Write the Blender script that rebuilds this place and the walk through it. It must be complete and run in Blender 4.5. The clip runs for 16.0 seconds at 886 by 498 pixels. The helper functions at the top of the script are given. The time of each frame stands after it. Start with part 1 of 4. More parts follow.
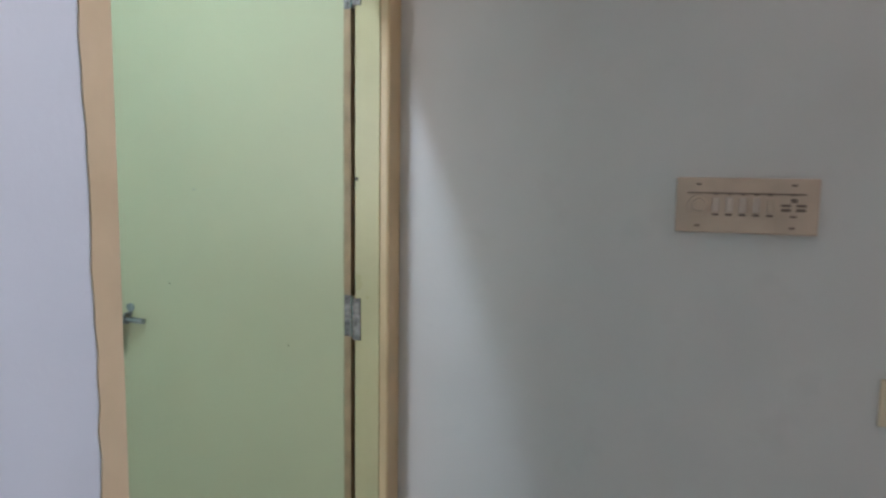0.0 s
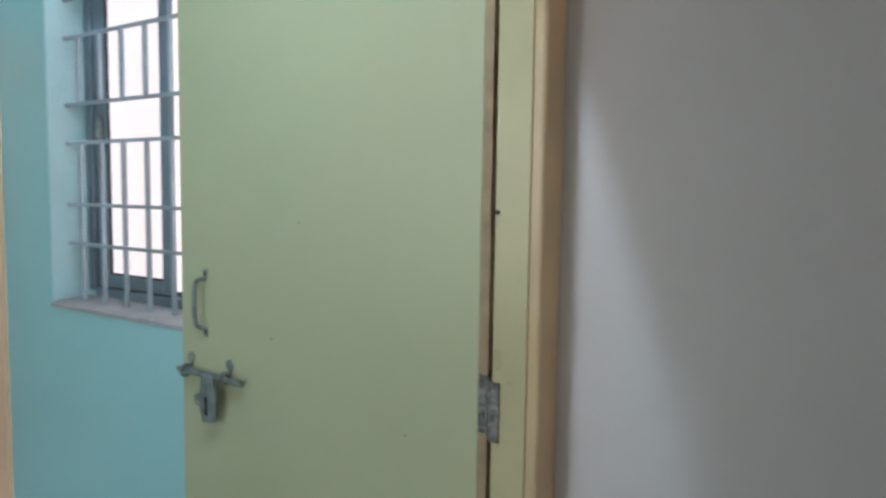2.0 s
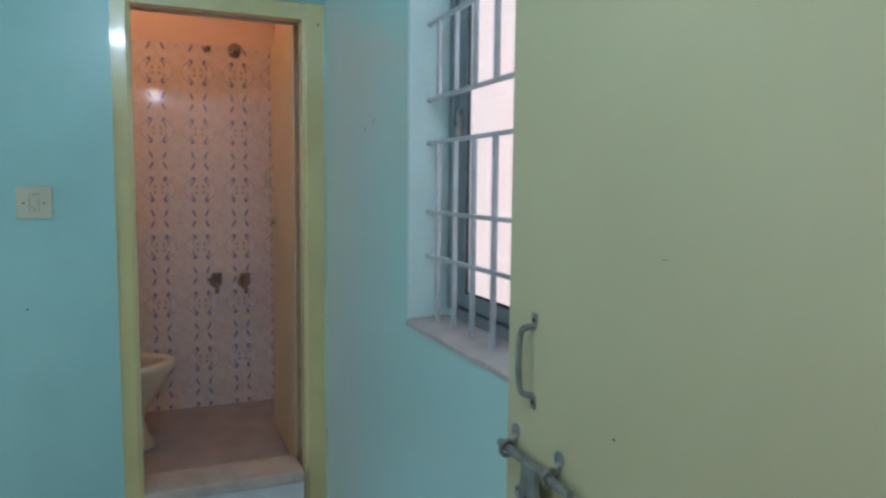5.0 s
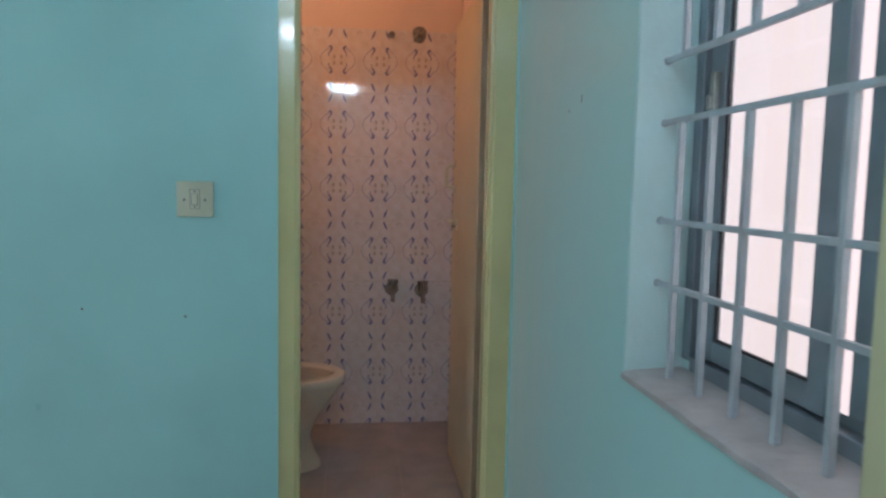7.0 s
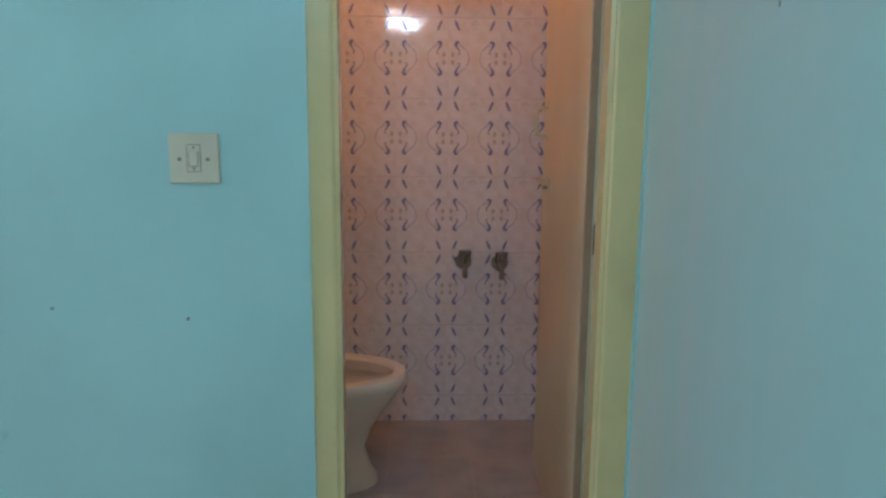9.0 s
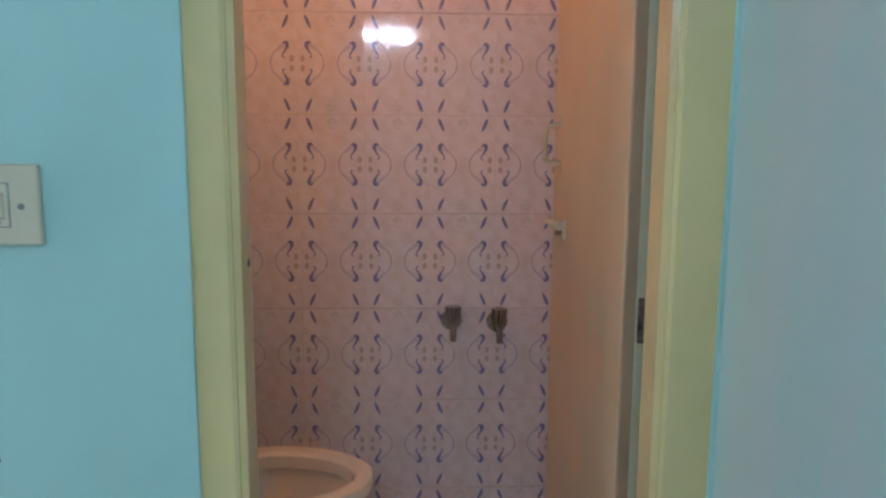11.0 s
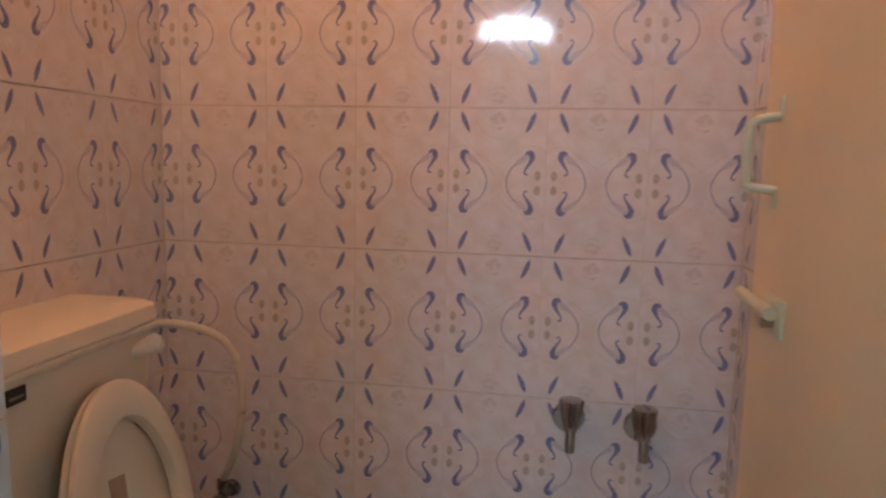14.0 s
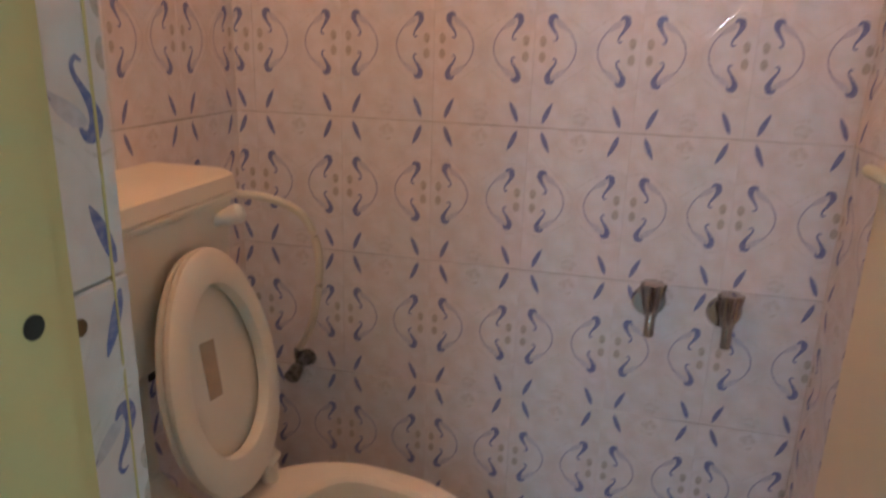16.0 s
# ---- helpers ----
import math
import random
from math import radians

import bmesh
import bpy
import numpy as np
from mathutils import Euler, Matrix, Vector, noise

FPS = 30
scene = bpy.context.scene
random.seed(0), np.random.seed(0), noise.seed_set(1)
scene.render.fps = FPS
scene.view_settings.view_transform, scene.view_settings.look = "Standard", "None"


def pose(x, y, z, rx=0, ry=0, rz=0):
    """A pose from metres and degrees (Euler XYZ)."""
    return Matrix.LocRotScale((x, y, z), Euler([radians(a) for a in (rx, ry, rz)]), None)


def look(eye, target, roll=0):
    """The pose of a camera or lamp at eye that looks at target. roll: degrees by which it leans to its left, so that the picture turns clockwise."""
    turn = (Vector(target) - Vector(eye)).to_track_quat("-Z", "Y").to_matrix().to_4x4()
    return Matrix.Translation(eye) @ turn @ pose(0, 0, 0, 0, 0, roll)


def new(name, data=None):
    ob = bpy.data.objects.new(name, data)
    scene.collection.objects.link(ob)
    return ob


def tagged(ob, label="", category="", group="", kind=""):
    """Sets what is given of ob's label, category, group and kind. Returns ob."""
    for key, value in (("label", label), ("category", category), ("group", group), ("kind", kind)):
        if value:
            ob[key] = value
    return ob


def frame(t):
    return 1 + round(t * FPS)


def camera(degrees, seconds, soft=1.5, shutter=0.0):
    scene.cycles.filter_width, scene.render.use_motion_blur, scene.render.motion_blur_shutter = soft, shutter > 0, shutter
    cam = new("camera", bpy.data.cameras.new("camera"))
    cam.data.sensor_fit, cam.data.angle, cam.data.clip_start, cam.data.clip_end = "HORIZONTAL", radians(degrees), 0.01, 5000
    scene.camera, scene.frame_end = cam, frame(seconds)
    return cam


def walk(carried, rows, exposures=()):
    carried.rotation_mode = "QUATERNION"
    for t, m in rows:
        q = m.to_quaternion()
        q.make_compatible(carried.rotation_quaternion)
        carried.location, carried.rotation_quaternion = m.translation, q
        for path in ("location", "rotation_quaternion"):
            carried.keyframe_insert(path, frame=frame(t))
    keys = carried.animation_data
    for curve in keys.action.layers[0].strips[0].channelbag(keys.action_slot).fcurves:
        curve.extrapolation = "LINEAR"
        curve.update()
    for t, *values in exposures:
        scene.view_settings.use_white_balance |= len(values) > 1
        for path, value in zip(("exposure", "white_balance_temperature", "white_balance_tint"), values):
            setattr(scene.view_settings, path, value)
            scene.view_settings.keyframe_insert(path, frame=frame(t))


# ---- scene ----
cam = camera(65.0, 16.0, 2.4, 0.5)
PATH = [
    (0, (-0.356, -0.18, 1.414), (-0.969, 1.711, 1.193), 0.8),
    (0.5, (-0.388, -0.072, 1.415), (-1.13, 1.772, 1.193), 0.6),
    (1, (-0.44, 0.073, 1.424), (-1.284, 1.878, 1.247), 1.2),
    (1.5, (-0.482, 0.169, 1.426), (-1.404, 1.937, 1.266), 1.4),
    (2, (-0.499, 0.304, 1.425), (-1.597, 1.968, 1.264), 0.8),
    (2.5, (-0.508, 0.423, 1.441), (-1.887, 1.861, 1.264), 0.4),
    (3, (-0.556, 0.487, 1.428), (-2.125, 1.716, 1.26), 0.5),
    (3.2, (-0.588, 0.525, 1.427), (-2.21, 1.683, 1.261), 0.4),
    (5.3, (-0.896, 0.792, 1.447), (-2.782, 1.434, 1.271), 0.5),
    (5.5, (-0.929, 0.82, 1.443), (-2.846, 1.363, 1.274), 0.4),
    (6, (-1.056, 0.849, 1.431), (-3.016, 1.209, 1.265), 0.3),
    (6.5, (-1.211, 0.85, 1.443), (-3.182, 1.146, 1.273), 1.0),
    (7, (-1.333, 0.854, 1.433), (-3.309, 1.108, 1.25), 1.2),
    (7.5, (-1.485, 0.885, 1.435), (-3.465, 1.063, 1.216), 1.0),
    (8, (-1.633, 0.923, 1.432), (-3.618, 1.0, 1.202), 0.5),
    (8.5, (-1.788, 0.91, 1.422), (-3.763, 0.911, 1.105), 0.3),
    (9, (-1.975, 0.866, 1.439), (-3.946, 0.931, 1.103), 0.5),
    (9.2, (-2.028, 0.855, 1.441), (-3.998, 0.969, 1.115), 0.3),
    (11.3, (-2.645, 0.941, 1.449), (-4.628, 1.001, 1.192), 0.7),
    (11.5, (-2.7, 0.945, 1.45), (-4.683, 0.995, 1.201), 1.1),
    (12, (-2.817, 0.947, 1.451), (-4.802, 1.014, 1.215), 1.4),
    (12.5, (-2.97, 0.993, 1.451), (-4.956, 1.035, 1.221), 1.6),
    (13, (-3.086, 1.034, 1.46), (-5.069, 0.919, 1.227), 1.2),
    (13.5, (-3.17, 1.041, 1.454), (-5.141, 0.801, 1.217), 0.7),
    (14, (-3.277, 1.009, 1.453), (-5.232, 0.672, 1.199), 1.3),
    (14.5, (-3.331, 0.974, 1.434), (-5.256, 0.547, 1.1), 1.7),
    (15, (-3.353, 0.953, 1.413), (-5.211, 0.458, 0.861), 1.2),
    (15.5, (-3.347, 0.941, 1.404), (-5.151, 0.422, 0.713), 0.3),
    (16, (-3.309, 0.942, 1.423), (-5.169, 0.489, 0.846), 1.8),
]
EXPOSURES = [(0.0, 0.28, 6500, 17), (1.5, 0.15, 6500, 17), (2.3, 0.02, 6500, 17), (3.0, -0.10, 6500, 17), (5.5, -0.20, 6500, 18), (6.0, -0.23, 6500, 18), (7.0, -0.20, 6500, 18), (8.0, -0.02, 6500, 18), (9.0, 0.07, 6500, 20),
             (11.5, 0.27, 6500, 28), (12.5, 0.36, 6500, 33), (13.0, 0.41, 6500, 31), (13.7, 0.45, 6500, 21), (14.5, 0.51, 6500, 16), (15.5, 0.61, 6300, 14), (16.0, 0.72, 6050, 13)]
WINDOW_WATTS, HALL_WATTS, WEDGE_FILL_WATTS, ROOM_FILL_WATTS, BULB_WATTS, OUTSIDE_GLOW = 26.0, 26.5, 1.0, 19.5, 6.7, 1.12
walk(cam, [(t, look(eye, target, roll)) for t, eye, target, roll in PATH], EXPOSURES)

# ---- light ----
world = bpy.data.worlds.new("world")
scene.world = world
world.use_nodes = True
sky = world.node_tree.nodes.new("ShaderNodeTexSky")
sky.sky_type, sky.sun_disc, sky.sun_elevation, sky.sun_rotation = "NISHITA", False, radians(50), radians(200)
background = world.node_tree.nodes["Background"]
background.inputs[1].default_value = 0.12
world.node_tree.links.new(sky.outputs[0], background.inputs[0])
sun = new("sun", bpy.data.lights.new("sun", "SUN"))
sun.data.energy, sun.data.angle, sun.data.color = 3.0, radians(0.5), (1, 0.95, 0.88)
sun.matrix_world = look((0, -6, 9), (0, 0, 0))


def area_lamp(name, eye, target, wide, high, watts, colour):
    lamp = new(name, bpy.data.lights.new(name, "AREA"))
    lamp.data.shape, lamp.data.size, lamp.data.size_y = "RECTANGLE", wide, high
    lamp.data.energy, lamp.data.color = watts, colour
    lamp.matrix_world = look(eye, target)
    return lamp


# daylight in the openings of the bedroom window and of the hall window
area_lamp("window_daylight", (-1.93, 2.4, 1.75), (-1.93, 0.0, 1.2), 2.4, 1.4, WINDOW_WATTS, (1.0, 0.96, 0.97))
area_lamp("hall_daylight", (0.70, 1.45, 2.1), (0.66, -1.0, 1.8), 1.05, 1.05, HALL_WATTS, (0.97, 0.95, 0.96))
# unseen fill lamp, added to brighten the hall wall beside the entrance post
area_lamp("wedge_fill", (-0.55, -2.52, 1.0), (-0.75, 1.36, 0.6), 0.7, 1.9, WEDGE_FILL_WATTS, (0.72, 0.95, 1.0))
# unseen fill lamp, added to brighten the bedroom from the south
area_lamp("bedroom_fill", (-2.5, -2.52, 1.6), (-2.3, 0.5, 1.3), 1.3, 1.2, ROOM_FILL_WATTS, (0.93, 0.95, 1.0))


# ---- materials ----
def material(name, colour, rough=0.5, metal=0.0, vary=0.08, grain=6.0, bump=0.15, fine=120.0, spots=0.0, tint=None, coat=0.0, islands=0.0):
    m = bpy.data.materials.new(name)
    m.use_nodes = True
    n, l = m.node_tree.nodes, m.node_tree.links
    b = n["Principled BSDF"]
    b.inputs["Metallic"].default_value = metal
    b.inputs["Coat Weight"].default_value = coat
    b.inputs["Coat Roughness"].default_value = 0.08
    place = n.new("ShaderNodeTexCoord")
    big = n.new("ShaderNodeTexNoise")
    big.inputs["Scale"].default_value, big.inputs["Detail"].default_value = grain, 5
    l.new(place.outputs["Object"], big.inputs["Vector"])
    small = n.new("ShaderNodeTexNoise")
    small.inputs["Scale"].default_value, small.inputs["Detail"].default_value = fine, 3
    l.new(place.outputs["Object"], small.inputs["Vector"])
    ramp = n.new("ShaderNodeValToRGB")
    dark = tint or tuple(c * (1 - 2 * vary) for c in colour)
    ramp.color_ramp.elements[0].color, ramp.color_ramp.elements[1].color = (*dark, 1), (*colour, 1)
    ramp.color_ramp.elements[0].position, ramp.color_ramp.elements[1].position = 0.3, 0.62
    l.new(big.outputs["Fac"], ramp.inputs["Fac"])
    last = ramp.outputs["Color"]
    if spots:
        spot = n.new("ShaderNodeTexNoise")
        spot.inputs["Scale"].default_value, spot.inputs["Detail"].default_value = grain * 4, 8
        l.new(place.outputs["Object"], spot.inputs["Vector"])
        edge = n.new("ShaderNodeMapRange")
        edge.inputs[1].default_value, edge.inputs[2].default_value, edge.inputs[4].default_value = 0.62, 0.74, spots
        l.new(spot.outputs["Fac"], edge.inputs[0])
        mix = n.new("ShaderNodeMixRGB")
        l.new(edge.outputs[0], mix.inputs["Fac"])
        l.new(last, mix.inputs["Color1"])
        mix.inputs["Color2"].default_value = (*[c * 0.45 for c in colour], 1)
        last = mix.outputs["Color"]
    if islands:
        info = n.new("ShaderNodeObjectInfo")
        bright = n.new("ShaderNodeHueSaturation")
        span = n.new("ShaderNodeMapRange")
        span.inputs[3].default_value, span.inputs[4].default_value = 1 - islands, 1 + islands
        l.new(info.outputs["Random"], span.inputs[0])
        l.new(span.outputs[0], bright.inputs["Value"])
        l.new(last, bright.inputs["Color"])
        last = bright.outputs["Color"]
    l.new(last, b.inputs["Base Color"])
    wear = n.new("ShaderNodeMapRange")
    wear.inputs[3].default_value, wear.inputs[4].default_value = max(rough * 0.75, 0.02), min(rough * 1.3, 1)
    l.new(big.outputs["Fac"], wear.inputs[0])
    l.new(wear.outputs[0], b.inputs["Roughness"])
    if bump:
        both = n.new("ShaderNodeMath")
        both.operation = "MULTIPLY_ADD"
        both.inputs[1].default_value = 4.0
        l.new(big.outputs["Fac"], both.inputs[0])
        l.new(small.outputs["Fac"], both.inputs[2])
        relief = n.new("ShaderNodeBump")
        relief.inputs["Strength"].default_value, relief.inputs["Distance"].default_value = bump, 0.002
        l.new(both.outputs[0], relief.inputs["Height"])
        l.new(relief.outputs["Normal"], b.inputs["Normal"])
    return m


def glowing(name, colour, strength):
    m = bpy.data.materials.new(name)
    m.use_nodes = True
    b = m.node_tree.nodes["Principled BSDF"]
    b.inputs["Base Color"].default_value = (*colour, 1)
    b.inputs["Emission Color"].default_value = (*colour, 1)
    b.inputs["Emission Strength"].default_value = strength
    return m


def clear_glass(name):
    m = bpy.data.materials.new(name)
    m.use_nodes = True
    b = m.node_tree.nodes["Principled BSDF"]
    b.inputs["Base Color"].default_value = (0.97, 0.98, 0.98, 1)
    b.inputs["Roughness"].default_value, b.inputs["IOR"].default_value = 0.0, 1.45
    b.inputs["Transmission Weight"].default_value = 1
    return m


TEAL = material("teal_wall_paint", (0.36, 0.65, 0.63), 0.30, vary=0.05, grain=2.2, bump=0.2, fine=60, spots=0.0)
def streaked(m, pale, x_from, x_to):
    """Pale streaks on the paint, thickest towards x_to."""
    n, l = m.node_tree.nodes, m.node_tree.links
    b = n["Principled BSDF"]
    before = b.inputs["Base Color"].links[0].from_socket
    l.remove(b.inputs["Roughness"].links[0])
    b.inputs["Roughness"].default_value = 0.32
    place = n.new("ShaderNodeTexCoord")
    split = n.new("ShaderNodeSeparateXYZ")
    l.new(place.outputs["Object"], split.inputs[0])
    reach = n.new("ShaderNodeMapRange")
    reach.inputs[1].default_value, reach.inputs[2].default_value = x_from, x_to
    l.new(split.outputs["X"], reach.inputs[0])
    stretch = n.new("ShaderNodeMapping")
    stretch.inputs["Scale"].default_value = (7.0, 7.0, 0.9)
    l.new(place.outputs["Object"], stretch.inputs["Vector"])
    streak = n.new("ShaderNodeTexNoise")
    streak.inputs["Scale"].default_value, streak.inputs["Detail"].default_value = 1.6, 6
    l.new(stretch.outputs[0], streak.inputs["Vector"])
    amount = n.new("ShaderNodeMapRange")
    amount.inputs[1].default_value, amount.inputs[2].default_value, amount.inputs[3].default_value, amount.inputs[4].default_value = 0.3, 0.65, 0.2, 0.9
    l.new(streak.outputs["Fac"], amount.inputs[0])
    both = n.new("ShaderNodeMath")
    both.operation = "MULTIPLY"
    l.new(reach.outputs[0], both.inputs[0])
    l.new(amount.outputs[0], both.inputs[1])
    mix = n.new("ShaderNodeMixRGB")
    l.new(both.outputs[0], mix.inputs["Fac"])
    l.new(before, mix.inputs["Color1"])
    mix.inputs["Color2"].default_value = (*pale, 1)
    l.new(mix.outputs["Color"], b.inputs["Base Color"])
    return m


STREAKTEAL = streaked(material("streaked_teal_paint", (0.38, 0.65, 0.64), 0.30, vary=0.0, grain=1.7, bump=0.0, fine=60, spots=0.0), (0.52, 0.64, 0.66), -2.65, -3.4)
PALEREVEAL = material("pale_reveal_plaster", (0.54, 0.73, 0.72), 0.5, vary=0.07, grain=7, bump=0.4, fine=60, spots=0.12)
HALLWALL = material("warm_white_wall_paint", (0.66, 0.615, 0.575), 0.5, vary=0.05, grain=1.8, bump=0.25, fine=60, spots=0.10)
LILAC = material("bluish_white_wall_paint", (0.75, 0.82, 0.97), 0.5, vary=0.06, grain=1.8, bump=0.25, fine=60, spots=0.08)
CEILING = material("ceiling_paint", (0.78, 0.78, 0.76), 0.7, vary=0.04)
CREAM = material("cream_door_paint", (0.515, 0.50, 0.30), 0.36, vary=0.05, grain=1.6, bump=0.12, fine=40, spots=0.05)
POSTCREAM = material("cream_post_paint", (0.56, 0.48, 0.26), 0.3, vary=0.06, grain=5, bump=0.4, fine=30, spots=0.1)
FRAMEPAINT = material("cream_frame_gloss", (0.69, 0.59, 0.29), 0.22, vary=0.06, grain=5, bump=0.6, fine=30, coat=0.6)
BEIGE = material("beige_frame_gloss", (0.80, 0.63, 0.43), 0.12, vary=0.07, grain=6, bump=0.7, fine=34, coat=1.0)
BEIGEPOST = material("beige_post_paint", (0.66, 0.47, 0.26), 0.3, vary=0.08, grain=6, bump=0.3, fine=28)
LIPPING = material("brown_wood_edge", (0.42, 0.28, 0.15), 0.5, vary=0.15, grain=20)
# shade in the gaps beside the door posts, put into the colour
GAPSHADE = material("dark_gap_shade", (0.07, 0.045, 0.03), 0.7, vary=0.2, grain=20)
BATHPAINT = material("bathroom_wall_paint", (0.82, 0.66, 0.58), 0.55, vary=0.05, grain=3)
BATHDOOR = material("bathroom_door_paint", (0.70, 0.58, 0.40), 0.42, vary=0.07, grain=3, bump=0.2, fine=50)
# door edge colours with warm bulb light and pale bedroom light painted in
EDGEBULBLIT = material("bulb_lit_door_edge", (0.46, 0.32, 0.20), 0.45, vary=0.08, grain=8, bump=0.2, fine=50)
EDGEROOMLIT = material("room_lit_door_edge", (0.70, 0.70, 0.50), 0.4, vary=0.06, grain=6, bump=0.2, fine=50)
GROUT = material("tile_grout", (0.68, 0.58, 0.51), 0.8, vary=0.1, grain=20)
TILE = material("glazed_tile", (0.80, 0.75, 0.76), 0.055, vary=0.04, grain=24, bump=0.05, fine=11, tint=(0.72, 0.64, 0.62), islands=0.03)
INK = material("blue_tile_print", (0.15, 0.18, 0.41), 0.12, vary=0.25, grain=210, bump=0, tint=(0.33, 0.32, 0.48))
LINE = material("thin_blue_line", (0.27, 0.25, 0.42), 0.12, vary=0.2, grain=90, bump=0, tint=(0.50, 0.44, 0.50))
PALE = material("pale_lilac_print", (0.66, 0.62, 0.68), 0.12, vary=0.1, grain=120, bump=0)
BROWN = material("brown_tile_print", (0.60, 0.53, 0.48), 0.12, vary=0.15, grain=160, bump=0)
GHOST = material("faint_flower_print", (0.66, 0.59, 0.57), 0.12, vary=0.1, grain=120, bump=0, tint=(0.78, 0.73, 0.73))
BATHFLOOR = material("bathroom_floor_tile", (0.42, 0.37, 0.36), 0.4, vary=0.12, grain=9, bump=0.2, fine=90, spots=0.2)
MOSAIC = material("grey_mosaic_floor", (0.42, 0.40, 0.38), 0.35, vary=0.1, grain=60, bump=0.1, spots=0.4)
STONE = material("threshold_stone", (0.58, 0.50, 0.44), 0.5, vary=0.12, grain=14, bump=0.3, spots=0.15)
WHITETILE = material("white_riser_tile", (0.74, 0.75, 0.76), 0.25, vary=0.05, grain=12)
SILL = material("painted_cement_sill", (0.38, 0.36, 0.35), 0.6, vary=0.12, grain=14, bump=0.6, fine=45, spots=0.3)
BARPAINT = material("white_painted_iron", (0.37, 0.42, 0.45), 0.4, vary=0.08, grain=30, bump=0.3, spots=0.15)
ALU = material("grey_aluminium", (0.25, 0.30, 0.34), 0.38, metal=0.6, vary=0.1, grain=12, bump=0.05)
RUBBER = material("black_rubber", (0.02, 0.02, 0.022), 0.6)
STEEL = material("dull_painted_steel", (0.34, 0.36, 0.34), 0.42, metal=0.7, vary=0.2, grain=40, bump=0.3, spots=0.3)
CHROME = material("chrome", (0.50, 0.44, 0.40), 0.14, metal=1.0, vary=0.1, grain=30, bump=0.05)
RUST = material("smudged_hinge_steel", (0.30, 0.28, 0.26), 0.35, metal=0.7, vary=0.4, grain=70, bump=0.4, spots=0.5)
CERAMIC = material("cream_ceramic", (0.80, 0.72, 0.60), 0.14, vary=0.03, grain=5, bump=0, coat=0.3)
PLASTIC = material("cream_plastic", (0.78, 0.70, 0.57), 0.32, vary=0.04, grain=6, bump=0.05)
WHITEPLASTIC = material("white_plastic", (0.78, 0.76, 0.70), 0.3, vary=0.04, grain=10, bump=0)
IVORY = material("ivory_switch_plate", (0.58, 0.57, 0.43), 0.4, vary=0.05, grain=14, bump=0.1)
TAN = material("tan_switchboard", (0.60, 0.44, 0.33), 0.45, vary=0.07, grain=16, bump=0.1)
BROWNMARK = material("brown_printed_mark", (0.20, 0.13, 0.10), 0.5)
PINKTAN = material("pinkish_tan_rocker", (0.64, 0.50, 0.41), 0.35, vary=0.05, grain=14, bump=0.05)
DARK = material("dark_hole", (0.025, 0.02, 0.018), 0.7)
BROWNHOLE = material("brown_plug_hole", (0.13, 0.07, 0.025), 0.6)
GREYMARK = material("grey_printed_mark", (0.20, 0.19, 0.19), 0.5)
STICKER = material("brown_paper_sticker", (0.48, 0.34, 0.22), 0.7, vary=0.08, grain=30)
WATER = material("dull_water", (0.16, 0.11, 0.07), 0.05)
# the outside wall glows in place of sunlight on it; base nearly black
OUTSIDE = glowing("glowing_wall_outside", (1.0, 0.88, 0.87), OUTSIDE_GLOW)
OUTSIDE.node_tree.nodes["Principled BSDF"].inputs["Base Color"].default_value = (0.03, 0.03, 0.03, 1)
TUBE = glowing("fluorescent_tube", (0.60, 0.81, 1.0), 185.0)
BULB = glowing("warm_bulb", (1.0, 0.55, 0.30), 30.0)
GLASS = clear_glass("window_glass")


# ---- building helpers ----
def mesh_of(name, bm, mats, smooth=False):
    me = bpy.data.meshes.new(name)
    bmesh.ops.recalc_face_normals(bm, faces=bm.faces)
    bm.to_mesh(me)
    bm.free()
    for m in mats if isinstance(mats, (list, tuple)) else [mats]:
        me.materials.append(m)
    if smooth:
        me.shade_smooth()
        me.set_sharp_from_angle(angle=radians(40))
    return me


def thing(name, bm, mats, label="", category="", group="", kind="", smooth=False):
    return tagged(new(name, mesh_of(name, bm, mats, smooth)), label, category, group, kind)


def part(name, bm, mats, parent, label="", smooth=False):
    ob = new(name, mesh_of(name, bm, mats, smooth))
    ob.parent = parent
    return tagged(ob, label)


def empty(name, at, label="", category="", group="", kind=""):
    ob = new(name)
    ob.location = at
    bpy.context.view_layer.update()
    return tagged(ob, label, category, group, kind)


def keep(ob, parent):
    ob.parent = parent
    ob.matrix_parent_inverse = Matrix.Translation(-parent.location)
    return ob


def box(bm, x0, x1, y0, y1, z0, z1, bevel=0.0, segments=2):
    m = Matrix.Translation(((x0 + x1) / 2, (y0 + y1) / 2, (z0 + z1) / 2)) @ Matrix.Diagonal((abs(x1 - x0), abs(y1 - y0), abs(z1 - z0), 1))
    made = bmesh.ops.create_cube(bm, size=1, matrix=m)["verts"]
    if bevel:
        edges = {e for v in made for e in v.link_edges}
        bmesh.ops.bevel(bm, geom=list(edges), offset=bevel, segments=segments, affect="EDGES", profile=0.5)
    return bm


def boxes(*rows, bevel=0.0):
    bm = bmesh.new()
    for row in rows:
        box(bm, *row, bevel=bevel)
    return bm


def rod(bm, a, b, r, sides=12, r2=None):
    a, b = Vector(a), Vector(b)
    turn = (b - a).to_track_quat("Z", "Y").to_matrix().to_4x4()
    bmesh.ops.create_cone(bm, cap_ends=True, segments=sides, radius1=r, radius2=r if r2 is None else r2, depth=(b - a).length,
                          matrix=Matrix.Translation((a + b) / 2) @ turn)
    return bm


